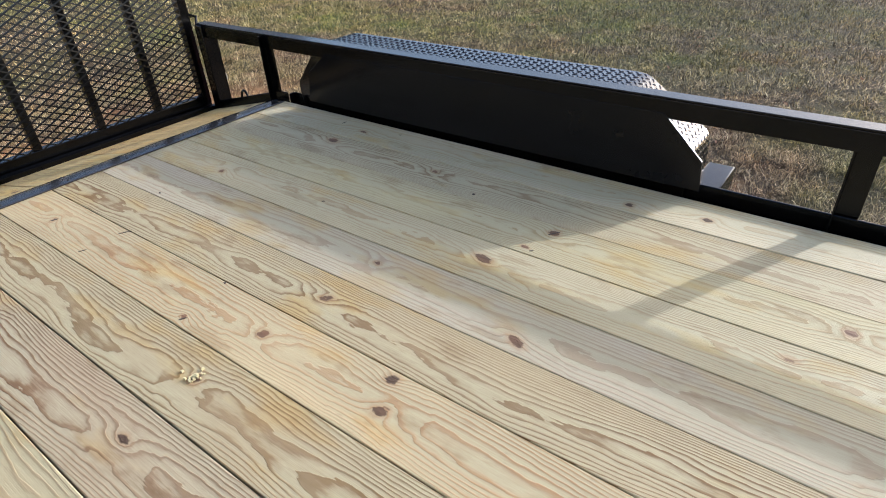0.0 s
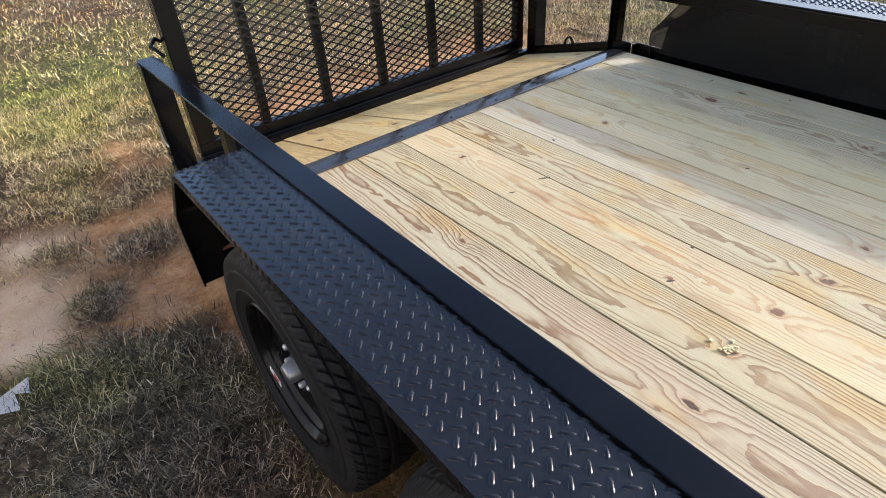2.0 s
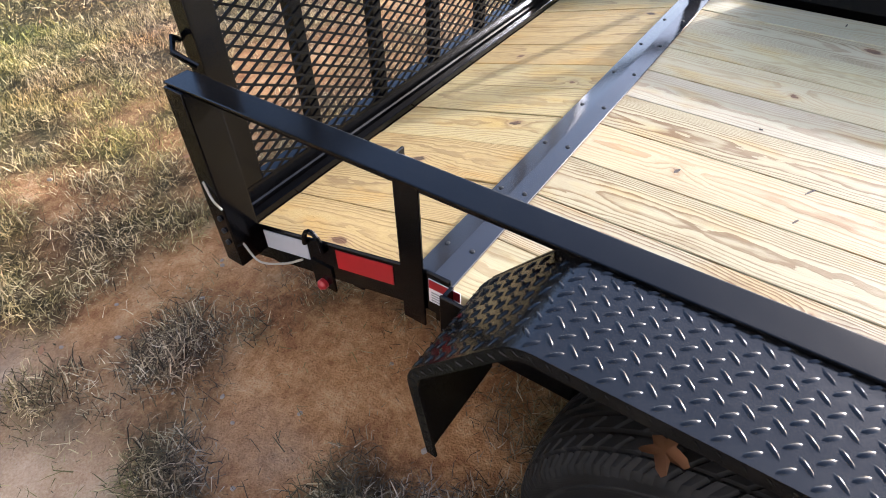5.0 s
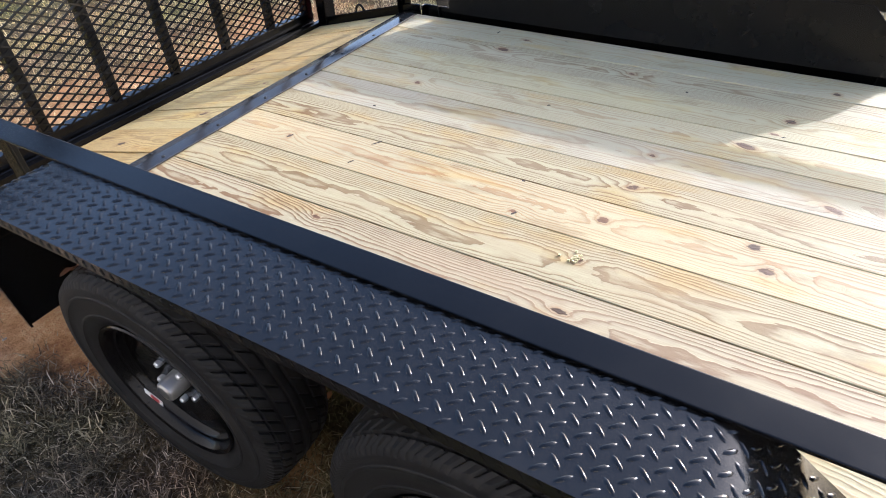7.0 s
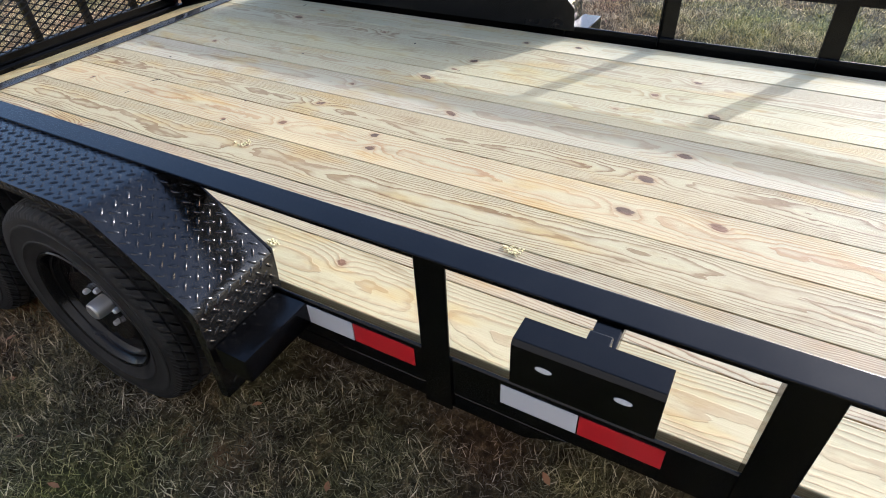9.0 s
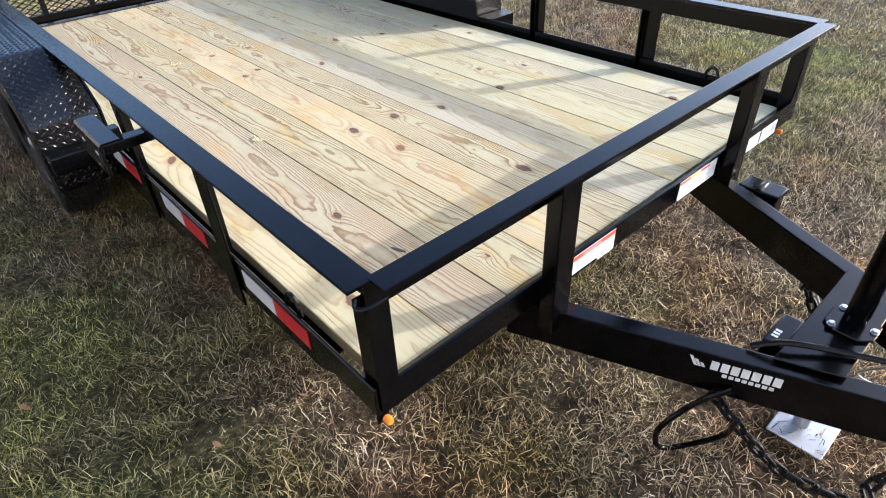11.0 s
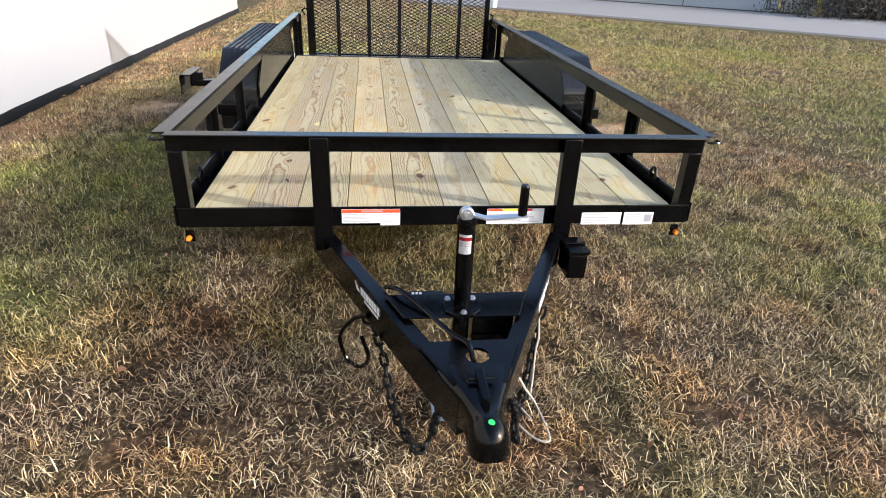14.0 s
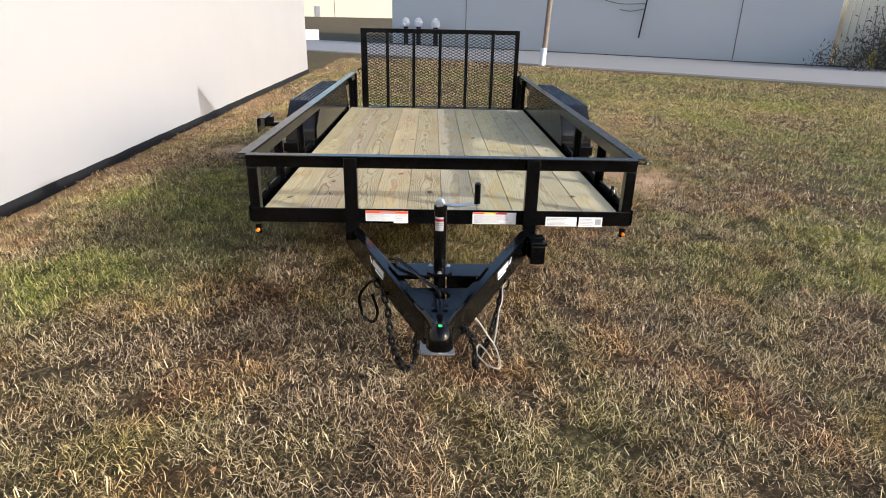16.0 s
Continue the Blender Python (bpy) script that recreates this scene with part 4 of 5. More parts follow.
def holed_plate(outline, centre, radius, z0, z1):
    bm = bmesh.new()
    rim = [(centre[0] + radius * math.cos(2 * math.pi * k / 20), centre[1] + radius * math.sin(2 * math.pi * k / 20)) for k in range(20)]
    edges = []
    for loop in (outline, rim):
        vs = [bm.verts.new((x, y, z0)) for x, y in loop]
        edges += [bm.edges.new((vs[i], vs[(i + 1) % len(vs)])) for i in range(len(vs))]
    bmesh.ops.triangle_fill(bm, use_beauty=True, edges=edges)
    up = bmesh.ops.extrude_face_region(bm, geom=list(bm.faces))["geom"]
    bmesh.ops.translate(bm, vec=(0, 0, z1 - z0), verts=[g for g in up if isinstance(g, bmesh.types.BMVert)])
    bmesh.ops.recalc_face_normals(bm, faces=bm.faces)
    return bm


part("tongue_plate", holed_plate([(-0.172, -0.815), (-0.092, -1.0), (0.047, -1.0), (0.122, -0.815)], (-0.010, -0.884), 0.034, 0.4555, 0.464), BLACK, trailer)
part("jack_plate", prism([(-0.20, -0.69), (0.155, -0.69), (0.21, -0.555), (-0.255, -0.555)], "z", 0.456, 0.464, 0.002), BLACK, trailer)
NUT = turned([(0.0, 0.0105), (0.0015, 0.0105), (0.002, 0.008), (0.007, 0.008), (0.008, 0.005)], "z", 6)
NUT_MESH = mesh_of("bolt", NUT, ZINC, 20)


def bolt(parent, m):
    ob = new("bolt", NUT_MESH)
    ob.parent = parent
    ob.matrix_basis = m
    return ob


# coupler at the nose of the tongue
def coupler():
    """A pressed coupler: a neck that narrows from the beams and swells into a domed socket."""
    cx, bm, rings = -0.022, bmesh.new(), []
    rows = ((-0.925, 0.108, 0.466, 0.345), (-0.960, 0.096, 0.467, 0.345), (-1.000, 0.078, 0.467, 0.350), (-1.040, 0.060, 0.466, 0.360), (-1.072, 0.049, 0.464, 0.372), (-1.100, 0.047, 0.466, 0.380),
            (-1.125, 0.051, 0.472, 0.384), (-1.148, 0.052, 0.474, 0.385), (-1.168, 0.046, 0.468, 0.385), (-1.184, 0.034, 0.453, 0.385), (-1.193, 0.016, 0.430, 0.386))
    for y, half, top, low in rows:
        ring = []
        for k in range(25):
            a = math.pi * k / 24
            dome = ease(-y, 1.05, 1.14)
            u = math.cos(a)
            u = math.copysign(abs(u) ** (0.35 + 0.65 * dome), u)
            v = math.sin(a) ** (0.25 + 0.55 * dome)
            ring.append(bm.verts.new((cx + half * u, y, low + (top - low) * v)))
        rings.append(ring)
    for a, b in zip(rings, rings[1:]):
        for k in range(24):
            bm.faces.new((a[k], a[k + 1], b[k + 1], b[k]))
        bm.faces.new((a[0], b[0], b[24], a[24]))
    bm.faces.new(rings[0])
    bm.faces.new(rings[-1])
    bmesh.ops.recalc_face_normals(bm, faces=bm.faces)
    body = part("coupler", bm, BLACK, trailer, "black pressed steel ball coupler", 50)
    latch = box((-0.034, -1.085, 0.466), (-0.010, -0.975, 0.492), 0.006)
    for v in latch.verts:
        v.co.z += (v.co.y + 0.975) * 0.10 + (0.004 if v.co.z > 0.48 else 0)
    part("latch", latch, BLACK, body, "black latch lever")
    part("latch_pivot", rod([(-0.055, -1.0, 0.480), (0.011, -1.0, 0.480)], 0.006), BLACK, body)
    dot = turned([(0.0, 0.0085), (0.0012, 0.0083)], "z", 8, centre=(0, 0, 0))
    bmesh.ops.transform(dot, matrix=pose(-0.022, -1.152, 0.4738, 8, 0, 20), verts=dot.verts)
    part("green_dot", dot, GREEN, body, "bright green dot sticker")


coupler()


# jack
def jack():
    x, y = -0.019, -0.640
    body = part("jack", turned([(0.155, 0.025), (0.158, 0.0265), (0.745, 0.0265), (0.748, 0.029), (0.768, 0.029), (0.772, 0.024)], "z", 28, centre=(x, y, 0)), BLACK, trailer, "black swivel-crank tongue jack tube")
    part("inner_tube", turned([(0.066, 0.021), (0.16, 0.021)], "z", 20, centre=(x, y, 0)), ZINC, body, "zinc inner tube")
    part("foot_plate", prism([(x - 0.085, y - 0.085), (x + 0.075, y - 0.085), (x + 0.075, y + 0.06), (x - 0.085, y + 0.06)], "z", 0.078, 0.086, 0.002), ZINC, body, "zinc foot plate on the grass")
    part("flange", prism([(x - 0.055, y - 0.03), (x - 0.03, y - 0.055), (x + 0.03, y - 0.055), (x + 0.055, y - 0.03), (x + 0.055, y + 0.03), (x + 0.03, y + 0.055), (x - 0.03, y + 0.055), (x - 0.055, y + 0.03)], "z", 0.465, 0.473, 0.002), BLACK, body)
    for dx, dy in ((-0.04, 0.036), (0.04, 0.036), (0.0, -0.046)):
        bolt(body, pose(x + dx, y + dy, 0.473))
    part("crank_head", turned([(-0.012, 0.017), (-0.010, 0.020), (0.010, 0.020), (0.012, 0.017)], "y", 20, centre=(x - 0.004, y - 0.012, 0.786)), ZINC, body, "zinc crank head")
    bent = prism([(x + 0.012, 0.788), (x + 0.05, 0.779), (x + 0.08, 0.781), (x + 0.165, 0.793), (x + 0.165, 0.788), (x + 0.08, 0.775), (x + 0.05, 0.772), (x + 0.012, 0.781)], "y", y - 0.026, y - 0.001, 0.001)
    for v in bent.verts:
        v.co.y -= (v.co.x - x) * 0.15
    part("crank_arm", bent, ZINC, body, "flat zinc crank arm")
    part("crank_pin", turned([(-0.006, 0.008), (0.0, 0.007)], "y", 10, centre=(x - 0.004, y - 0.024, 0.786)), ZINC, body)
    part("grip", turned([(0.784, 0.010), (0.788, 0.0135), (0.875, 0.0125), (0.881, 0.009)], "z", 14, centre=(x + 0.152, y - 0.035, 0)), BLACK, body, "black plastic grip")

    def wrap(name, z0, z1, r, material, label=""):
        """A strip of label bent round the front of the tube."""
        bm = bmesh.new()
        angles = np.linspace(radians(215), radians(300), 12)
        low = [bm.verts.new((x + r * math.cos(t), y + r * math.sin(t), z0)) for t in angles]
        top = [bm.verts.new((x + r * math.cos(t), y + r * math.sin(t), z1)) for t in angles]
        for i in range(11):
            bm.faces.new((low[i], low[i + 1], top[i + 1], top[i]))
        bmesh.ops.solidify(bm, geom=list(bm.faces), thickness=-0.0004)
        return part(name, bm, material, body, label, 40)
    wrap("jack_label", 0.662, 0.724, 0.0270, WHITE, "white label with a red heading")
    wrap("label_heading", 0.705, 0.716, 0.0275, RED)
    wrap("printed_bar", 0.695, 0.697, 0.0275, INK)
    wrap("printed_bar", 0.688, 0.690, 0.0275, INK)


jack()


# labels on the front rail
def sticker(name, parent, x0, x1, z0, z1, label):
    return part(name, box((x0, -0.0655, z0), (x1, -0.0625, z1), 0), WHITE, parent, label)


def bars(parent, x0, x1, z0, z1, rows, material=INK, seed=1):
    r = random.Random(seed)
    for k in range(rows):
        z = z1 - (k + 0.5) * (z1 - z0) / rows
        part("printed_bar", box((x0, -0.0663, z - 0.0011), (x0 + (x1 - x0) * r.uniform(0.6, 1.0), -0.0655, z + 0.0011), 0), material, parent)


def label_block(parent, x0, x1, z0, z1, material):
    part("colour_block", box((x0, -0.0663, z0), (x1, -0.0655, z1), 0), material, parent)


one = sticker("warning_label", front_rail, -0.406, -0.181, 0.494, 0.552, "white warning label with orange heading")
label_block(one, -0.405, -0.182, 0.537, 0.5515, ORANGE)
part("printed_bar", box((-0.33, -0.0668, 0.541), (-0.25, -0.0664, 0.547), 0), INK, one)
part("label_tab", box((-0.258, -0.0655, 0.484), (-0.181, -0.0625, 0.4935), 0), WHITE, one)
bars(one, -0.400, -0.262, 0.498, 0.534, 6, INK, 1)
bars(one, -0.250, -0.188, 0.496, 0.534, 4, INK, 2)
two = sticker("warning_label", front_rail, 0.163, 0.395, 0.485, 0.550, "white warning label with yellow and red heading")
label_block(two, 0.165, 0.225, 0.540, 0.5495, ORANGE)
label_block(two, 0.225, 0.285, 0.540, 0.5495, YELLOW)
label_block(two, 0.285, 0.345, 0.540, 0.5495, RED)
bars(two, 0.170, 0.388, 0.490, 0.535, 8, INK, 3)
three = sticker("maker_plate", front_rail, 0.555, 0.722, 0.478, 0.530, "white printed plate")
bars(three, 0.562, 0.715, 0.484, 0.526, 6, INK, 4)
four = sticker("maker_plate", front_rail, 0.734, 0.860, 0.476, 0.530, "white printed plate with a dark square")
bars(four, 0.740, 0.815, 0.482, 0.524, 5, INK, 5)
label_block(four, 0.822, 0.853, 0.488, 0.520, INK)


# white maker's mark on both tongue beams, as plain shapes
def beam_mark(s):
    a, b = Vector((s * 0.505, 0.03, 0)), NOSE + Vector((s * 0.035, 0, 0))
    way = (Vector((b.x, b.y, 0)) - a).normalized()
    out = Vector((-way.y, way.x, 0)) * (1 if s > 0 else -1)
    if out.x * s < 0:
        out = -out
    m = Matrix((way, out, Vector((0, 0, 1)))).transposed().to_4x4()
    m.translation = a + out * 0.0276 + Vector((0, 0, 0.0))

    def tile(u0, u1, z0, z1, lean=0.0):
        bm = box((u0, 0, z0), (u1, 0.0012, z1), 0)
        for v in bm.verts:
            v.co.x += (v.co.z - z0) * lean
        bmesh.ops.transform(bm, matrix=m, verts=bm.verts)
        bmesh.ops.recalc_face_normals(bm, faces=bm.faces)
        part("mark_bar", bm, WHITE, tongue_beam[s], "white painted mark")
    u = 0.478
    for k in range(3):
        tile(u + 0.009 * k, u + 0.009 * k + 0.007, 0.408, 0.420 + 0.008 * (2 - k), -0.5)
    for k in range(7):
        tile(u + 0.036 + k * 0.0225, u + 0.036 + k * 0.0225 + 0.0175, 0.407, 0.435)
    for k in range(8):
        tile(u + 0.066 + k * 0.0145, u + 0.066 + k * 0.0145 + 0.0105, 0.391, 0.401)


beam_mark(-1)
beam_mark(1)

# battery box, breakaway box, cables and chains on the tongue
boxy = part("battery_box", box((0.452, -0.262, 0.335), (0.528, -0.140, 0.438), 0.010), BLACK, trailer, "black plastic battery box")
part("box_lid", box((0.447, -0.268, 0.439), (0.533, -0.134, 0.457), 0.006), BLACK, boxy)
part("box_rib", box((0.449, -0.208, 0.4575), (0.531, -0.192, 0.464), 0.003), BLACK, boxy)
tray = part("control_box", box((-0.19, -0.556, 0.38), (-0.06, -0.505, 0.446), 0.006), BLACK, trailer, "black plastic box behind the jack plate")
for k in range(3):
    part("printed_bar", box((-0.165 + k * 0.012, -0.530, 0.4462), (-0.157 + k * 0.012, -0.515, 0.4468), 0), SILVER, tray)
under = part("winch_box", box((0.015, -0.665, 0.315), (0.145, -0.575, 0.452), 0.006), BLACK, trailer, "black box under the jack plate")
part("box_edge", box((0.010, -0.672, 0.372), (0.150, -0.6655, 0.380), 0.001), BLACK, under)
tag = turned([(0.4645, 0.011), (0.468, 0.010), (0.469, 0.004)], "z", 14)
for v in tag.verts:
    v.co = Vector((v.co.x * 1.5, v.co.y * 0.8, v.co.z))
bmesh.ops.transform(tag, matrix=pose(0.018, -0.805, -0.022, 0, 0, -22), verts=tag.verts)
part("red_tag", tag, MAROON, trailer, "small dark red oval tag")


def laid(points, floor=0.052):
    """Hanging lines whose low parts lie on the grass."""
    return [(x, y, z + floor * max(0.0, 1 - z / 0.34)) for x, y, z in points]


def curve_points(points, steps=8):
    """A smooth line through points."""
    p = [Vector(q) for q in points]
    p = [2 * p[0] - p[1]] + p + [2 * p[-1] - p[-2]]
    out = []
    for a, b, c, d in zip(p, p[1:], p[2:], p[3:]):
        for k in range(steps):
            t = k / steps
            out.append(0.5 * ((2 * b) + (c - a) * t + (2 * a - 5 * b + 4 * c - d) * t * t + (3 * b - a - 3 * c + d) * t ** 3))
    return out + [p[-2]]


part("brake_cable", rod(curve_points([(-0.25, -0.50, 0.46), (-0.21, -0.56, 0.485), (-0.14, -0.66, 0.476), (-0.07, -0.79, 0.472), (-0.03, -0.84, 0.470), (-0.012, -0.88, 0.42)]), 0.0075), BLACK, trailer, "black cable")
part("plug_cable", rod(curve_points([(-0.31, -0.51, 0.36), (-0.36, -0.46, 0.31), (-0.41, -0.41, 0.21), (-0.39, -0.41, 0.11), (-0.34, -0.45, 0.10), (-0.31, -0.53, 0.20), (-0.33, -0.55, 0.30)]), 0.0075), BLACK, trailer, "looped black plug cable")
part("breakaway_wire", rod(curve_points(laid([(0.085, -0.90, 0.36), (0.139, -0.79, 0.30), (0.20, -0.70, 0.15), (0.245, -0.70, 0.065), (0.25, -0.85, 0.06), (0.20, -0.84, 0.06), (0.155, -0.76, 0.07), (0.17, -0.68, 0.07), (0.21, -0.76, 0.065)])), 0.0040, 6), WIRE, trailer, "pale coiled wire")
part("breakaway_wire", rod(curve_points(laid([(0.29, -0.47, 0.33), (0.285, -0.52, 0.24), (0.27, -0.55, 0.20), (0.255, -0.60, 0.09), (0.24, -0.64, 0.03)])), 0.0035, 6), WIRE, trailer, "pale wire")

LINK = rod([(0.0115 * math.cos(t), 0, 0.0115 * math.sin(t) + (0.011 if math.sin(t) > 0 else -0.011)) for t in (2 * math.pi * k / 14 for k in range(14))], 0.0060, 6, True)
LINK_MESH = mesh_of("chain_link", LINK, CHAIN, 60)


def chain(points, label):
    line = curve_points(points, 40)
    hook = part("safety_chain", rod(curve_points([Vector(points[0]) + Vector((0, 0.0, 0.045)), Vector(points[0]) + Vector((0.028, 0.01, 0.03)), Vector(points[0]) + Vector((0.02, 0, -0.01)), Vector(points[0]) + Vector((-0.02, 0, -0.01)), Vector(points[0]) + Vector((-0.028, -0.01, 0.03))], 4), 0.006), CHAIN, trailer, label)
    gone, step, last, odd = 0.0, 0.0345, line[0], 0
    for a, b in zip(line, line[1:]):
        gone += (b - a).length
        if gone >= step:
            gone = 0.0
            d = (b - a).normalized()
            q = d.to_track_quat("Z", "X").to_matrix().to_4x4() @ pose(0, 0, 0, 0, 0, 90 * odd + 20)
            q.translation = b
            link = new("chain_link", LINK_MESH)
            link.parent = hook
            link.matrix_basis = q
            odd = 1 - odd


chain([(-0.300, -0.465, 0.310), (-0.262, -0.53, 0.215), (-0.238, -0.65, 0.120), (-0.210, -0.76, 0.103), (-0.169, -0.856, 0.100), (-0.130, -0.835, 0.110),
       (-0.116, -0.86, 0.200), (-0.110, -0.91, 0.300), (-0.085, -0.93, 0.345)], "dark steel safety chain hanging in a loop")
chain([(0.292, -0.46, 0.305), (0.262, -0.54, 0.205), (0.215, -0.64, 0.110), (0.165, -0.75, 0.100), (0.143, -0.84, 0.100), (0.134, -0.83, 0.190),
       (0.112, -0.90, 0.285), (0.085, -0.95, 0.345)], "dark steel safety chain hanging in a loop")

# printed label on the near tail rail
a, b = sorted((-0.9838, -0.9860))
lab = part("warning_label", box((a, 3.655, 0.488), (b, 3.735, 0.558), 0.0006), WHITE, side_rail[-1], "red and white printed label")
a, b = sorted((-0.9861, -0.9867))
part("colour_block", box((a, 3.656, 0.532), (b, 3.734, 0.557), 0), RED, lab)
for k in range(4):
    part("printed_bar", box((a, 3.680, 0.494 + k * 0.008), (b, 3.728, 0.498 + k * 0.008), 0), INK, lab)

# reflectors along the side rails
for s in (-1, 1):
    for y0, y1, mat, what in ((1.625, 1.462, SILVER, "silver"), (1.459, 1.295, RED, "red"), (1.088, 0.926, SILVER, "silver"), (0.923, 0.762, RED, "red"),
                              (0.522, 0.358, SILVER, "silver"), (0.355, 0.196, RED, "red")):
        a, b = sorted((s * 1.0215, s * 1.0240))
        part("reflector", box((a, y1, 0.496), (b, y0, 0.553), 0.0006), mat, side_rail[s], what + " reflective strip")
    for y0, y1, mat, what in ((4.268, 4.105, SILVER, "silver"), (4.006, 3.832, RED, "red")):
        a, b = sorted((s * 0.9838, s * 0.9860))
        out = [(y1, 0.501 + tail_z(y1)), (y0, 0.501 + tail_z(y0)), (y0, 0.562 + tail_z(y0)), (y1, 0.562 + tail_z(y1))]
        part("reflector", prism(out, "x", a, b, 0), mat, side_rail[s], what + " reflective strip")
    # red tape on the back edge of the rear post
    a, b = sorted((s * 0.985, s * 1.048))
    part("rear_tape", box((a, 4.3665, 0.36), (b, 4.369, 0.80), 0), RED, trailer, "red reflective tape")
    # marker lights
    amber = part("marker_light", turned([(-0.010, 0.008), (-0.004, 0.010), (0.008, 0.010), (0.012, 0.005)], "y", 16, centre=(s * 0.988, -0.045, 0.428)), AMBER, trailer, "amber marker light")
    part("light_bracket", box((s * 0.988 - 0.016, -0.026, 0.405), (s * 0.988 + 0.016, -0.022, 0.455), 0.002), BLACK, amber)
    red = part("marker_light", turned([(-0.012, 0.014), (0.006, 0.015), (0.014, 0.008)] if s > 0 else [(0.012, 0.014), (-0.006, 0.015), (-0.014, 0.008)], "x", 16, centre=(s * 0.994, 4.065, 0.352)), RED, trailer, "red marker light")
    part("light_bracket", box((s * 0.985 - 0.004, 4.03, 0.335), (s * 0.985 + 0.004, 4.10, 0.42), 0.002), BLACK, red)
    # tie-down loops
    for y in (0.28, 4.075):
        z = 0.557 + tail_z(y)
        arc = [(s * (1.005 if y < 1 else 0.990), y + 0.030 * math.cos(t), z + 0.052 * math.sin(t) - 0.004) for t in np.linspace(0.0, math.pi, 11)]
        part("tie_loop", rod(arc, 0.0065), BLACK, trailer, "black steel tie-down loop")
    # wire loop under the front corner of the top rail
    arc = [(s * (0.992 + 0.058 * math.sin(t)), -0.060 - 0.050 * (1 - math.cos(t)) / 2 - 0.012 * math.sin(t), 0.836) for t in np.linspace(0.9, math.pi, 9)]
    part("corner_loop", rod(arc, 0.004), BLACK, trailer)
    # lead of the tail light
    part("tail_wire", rod(curve_points([(s * 1.03, 4.31, 0.40), (s * 1.035, 4.25, 0.365), (s * 1.01, 4.18, 0.375), (s * 0.99, 4.13, 0.40)]), 0.003, 6), WIRE, trailer, "pale wire")
    part("gate_chain_wire", rod(curve_points([(s * 1.055, 4.345, 0.60), (s * 1.062, 4.32, 0.56), (s * 1.055, 4.306, 0.53)]), 0.003, 6), WIRE, trailer, "pale wire")
    for z in (0.47, 0.51, 0.55):
        part("plate_bolt", turned([(0.0, 0.008), (s * 0.006, 0.007)], "x", 8, centre=(s * 1.054, 4.33, z - 0.06)), DARK, trailer)


# spare wheel bracket on the near top rail
def spare_bracket():
    body = part("spare_bracket", prism([(-1.130, 0.884), (-1.176, 0.884), (-1.183, 0.877), (-1.183, 0.792), (-1.177, 0.792), (-1.177, 0.875), (-1.174, 0.878), (-1.130, 0.878)], "y", 0.787, 1.005, 0.0008), BLACK, trailer, "bent black steel spare wheel bracket with two slots")
    part("bracket_arm", box((-1.160, 0.874, 0.815), (-1.000, 0.917, 0.8432), 0.003), BLACK, body)
    part("bracket_web", box((-1.160, 0.878, 0.8434), (-1.105, 0.913, 0.8775), 0.002), BLACK, body)
    # Silver discs stand for open slots with the sunlit deck seen through them.
    for y in (0.838, 0.953):
        bm = turned([(0.0, 0.013), (-0.001, 0.0128)], "x", 20, centre=(-1.1828, 0, 0))
        for v in bm.verts:
            v.co = Vector((v.co.x, y + v.co.y * 1.0, 0.846 + v.co.z * 0.42))
        part("slot", bm, SILVER, body, "silver disc standing for a slotted hole with lit wood behind")


spare_bracket()


# ---- loose things on the ground ----
def paper():
    bm = bmesh.new()
    pts = [(0, 0, 0.012), (0.10, 0.02, 0.030), (0.09, -0.05, 0.022), (0.05, -0.015, 0.016), (0.055, -0.10, 0.014), (0.0, -0.07, 0.010)]
    vs = [bm.verts.new((-1.88 + x, 3.86 + y, z + ground_height(-1.84, 3.83) + 0.012)) for x, y, z in pts]
    for tri in ((0, 3, 1), (1, 3, 2), (0, 5, 3), (3, 5, 4)):
        bm.faces.new([vs[k] for k in tri])
    bmesh.ops.solidify(bm, geom=list(bm.faces), thickness=0.0012)
    tagged(new("paper_scrap", mesh_of("paper_scrap", bm, WHITE, None)), "torn white paper scrap on bare earth", "paper")


paper()


def litter(name, label, category, count, area, size, material, seed, leafy):
    r = random.Random(seed)
    bm = bmesh.new()
    for _ in range(count):
        x, y = r.uniform(area[0], area[1]), r.uniform(area[2], area[3])
        z = ground_height(x, y)
        k = r.uniform(0.5, 1.0) * size
        q = Euler((r.uniform(-0.5, 0.5), r.uniform(-0.5, 0.5), r.uniform(0, 6.3)))
        if leafy:
            z += r.uniform(0.015, 0.04)
            pts = [(-1, 0, 0), (-0.3, 0.45, 0.1), (0.4, 0.35, 0.15), (1, 0, 0.05), (0.4, -0.35, 0.12), (-0.3, -0.45, 0.08)]
            vs = []
            for p in pts:
                v = Vector(p) * k * 0.5
                v.rotate(q)
                vs.append(bm.verts.new(v + Vector((x, y, z))))
            bm.faces.new(vs)
        else:
            vs = bmesh.ops.create_icosphere(bm, subdivisions=1, radius=k * 0.5)["verts"]
            for v in vs:
                p = v.co * (1 + 0.3 * noise.noise(v.co * 80 / size * 0.02 + Vector((x, y, 0))))
                p = Vector((p.x * 1.2, p.y, p.z * 0.6))
                p.rotate(q)
                v.co = p + Vector((x, y, z + k * 0.12))
    return tagged(new(name, mesh_of(name, bm, material, None)), label, category, kind="stuff")


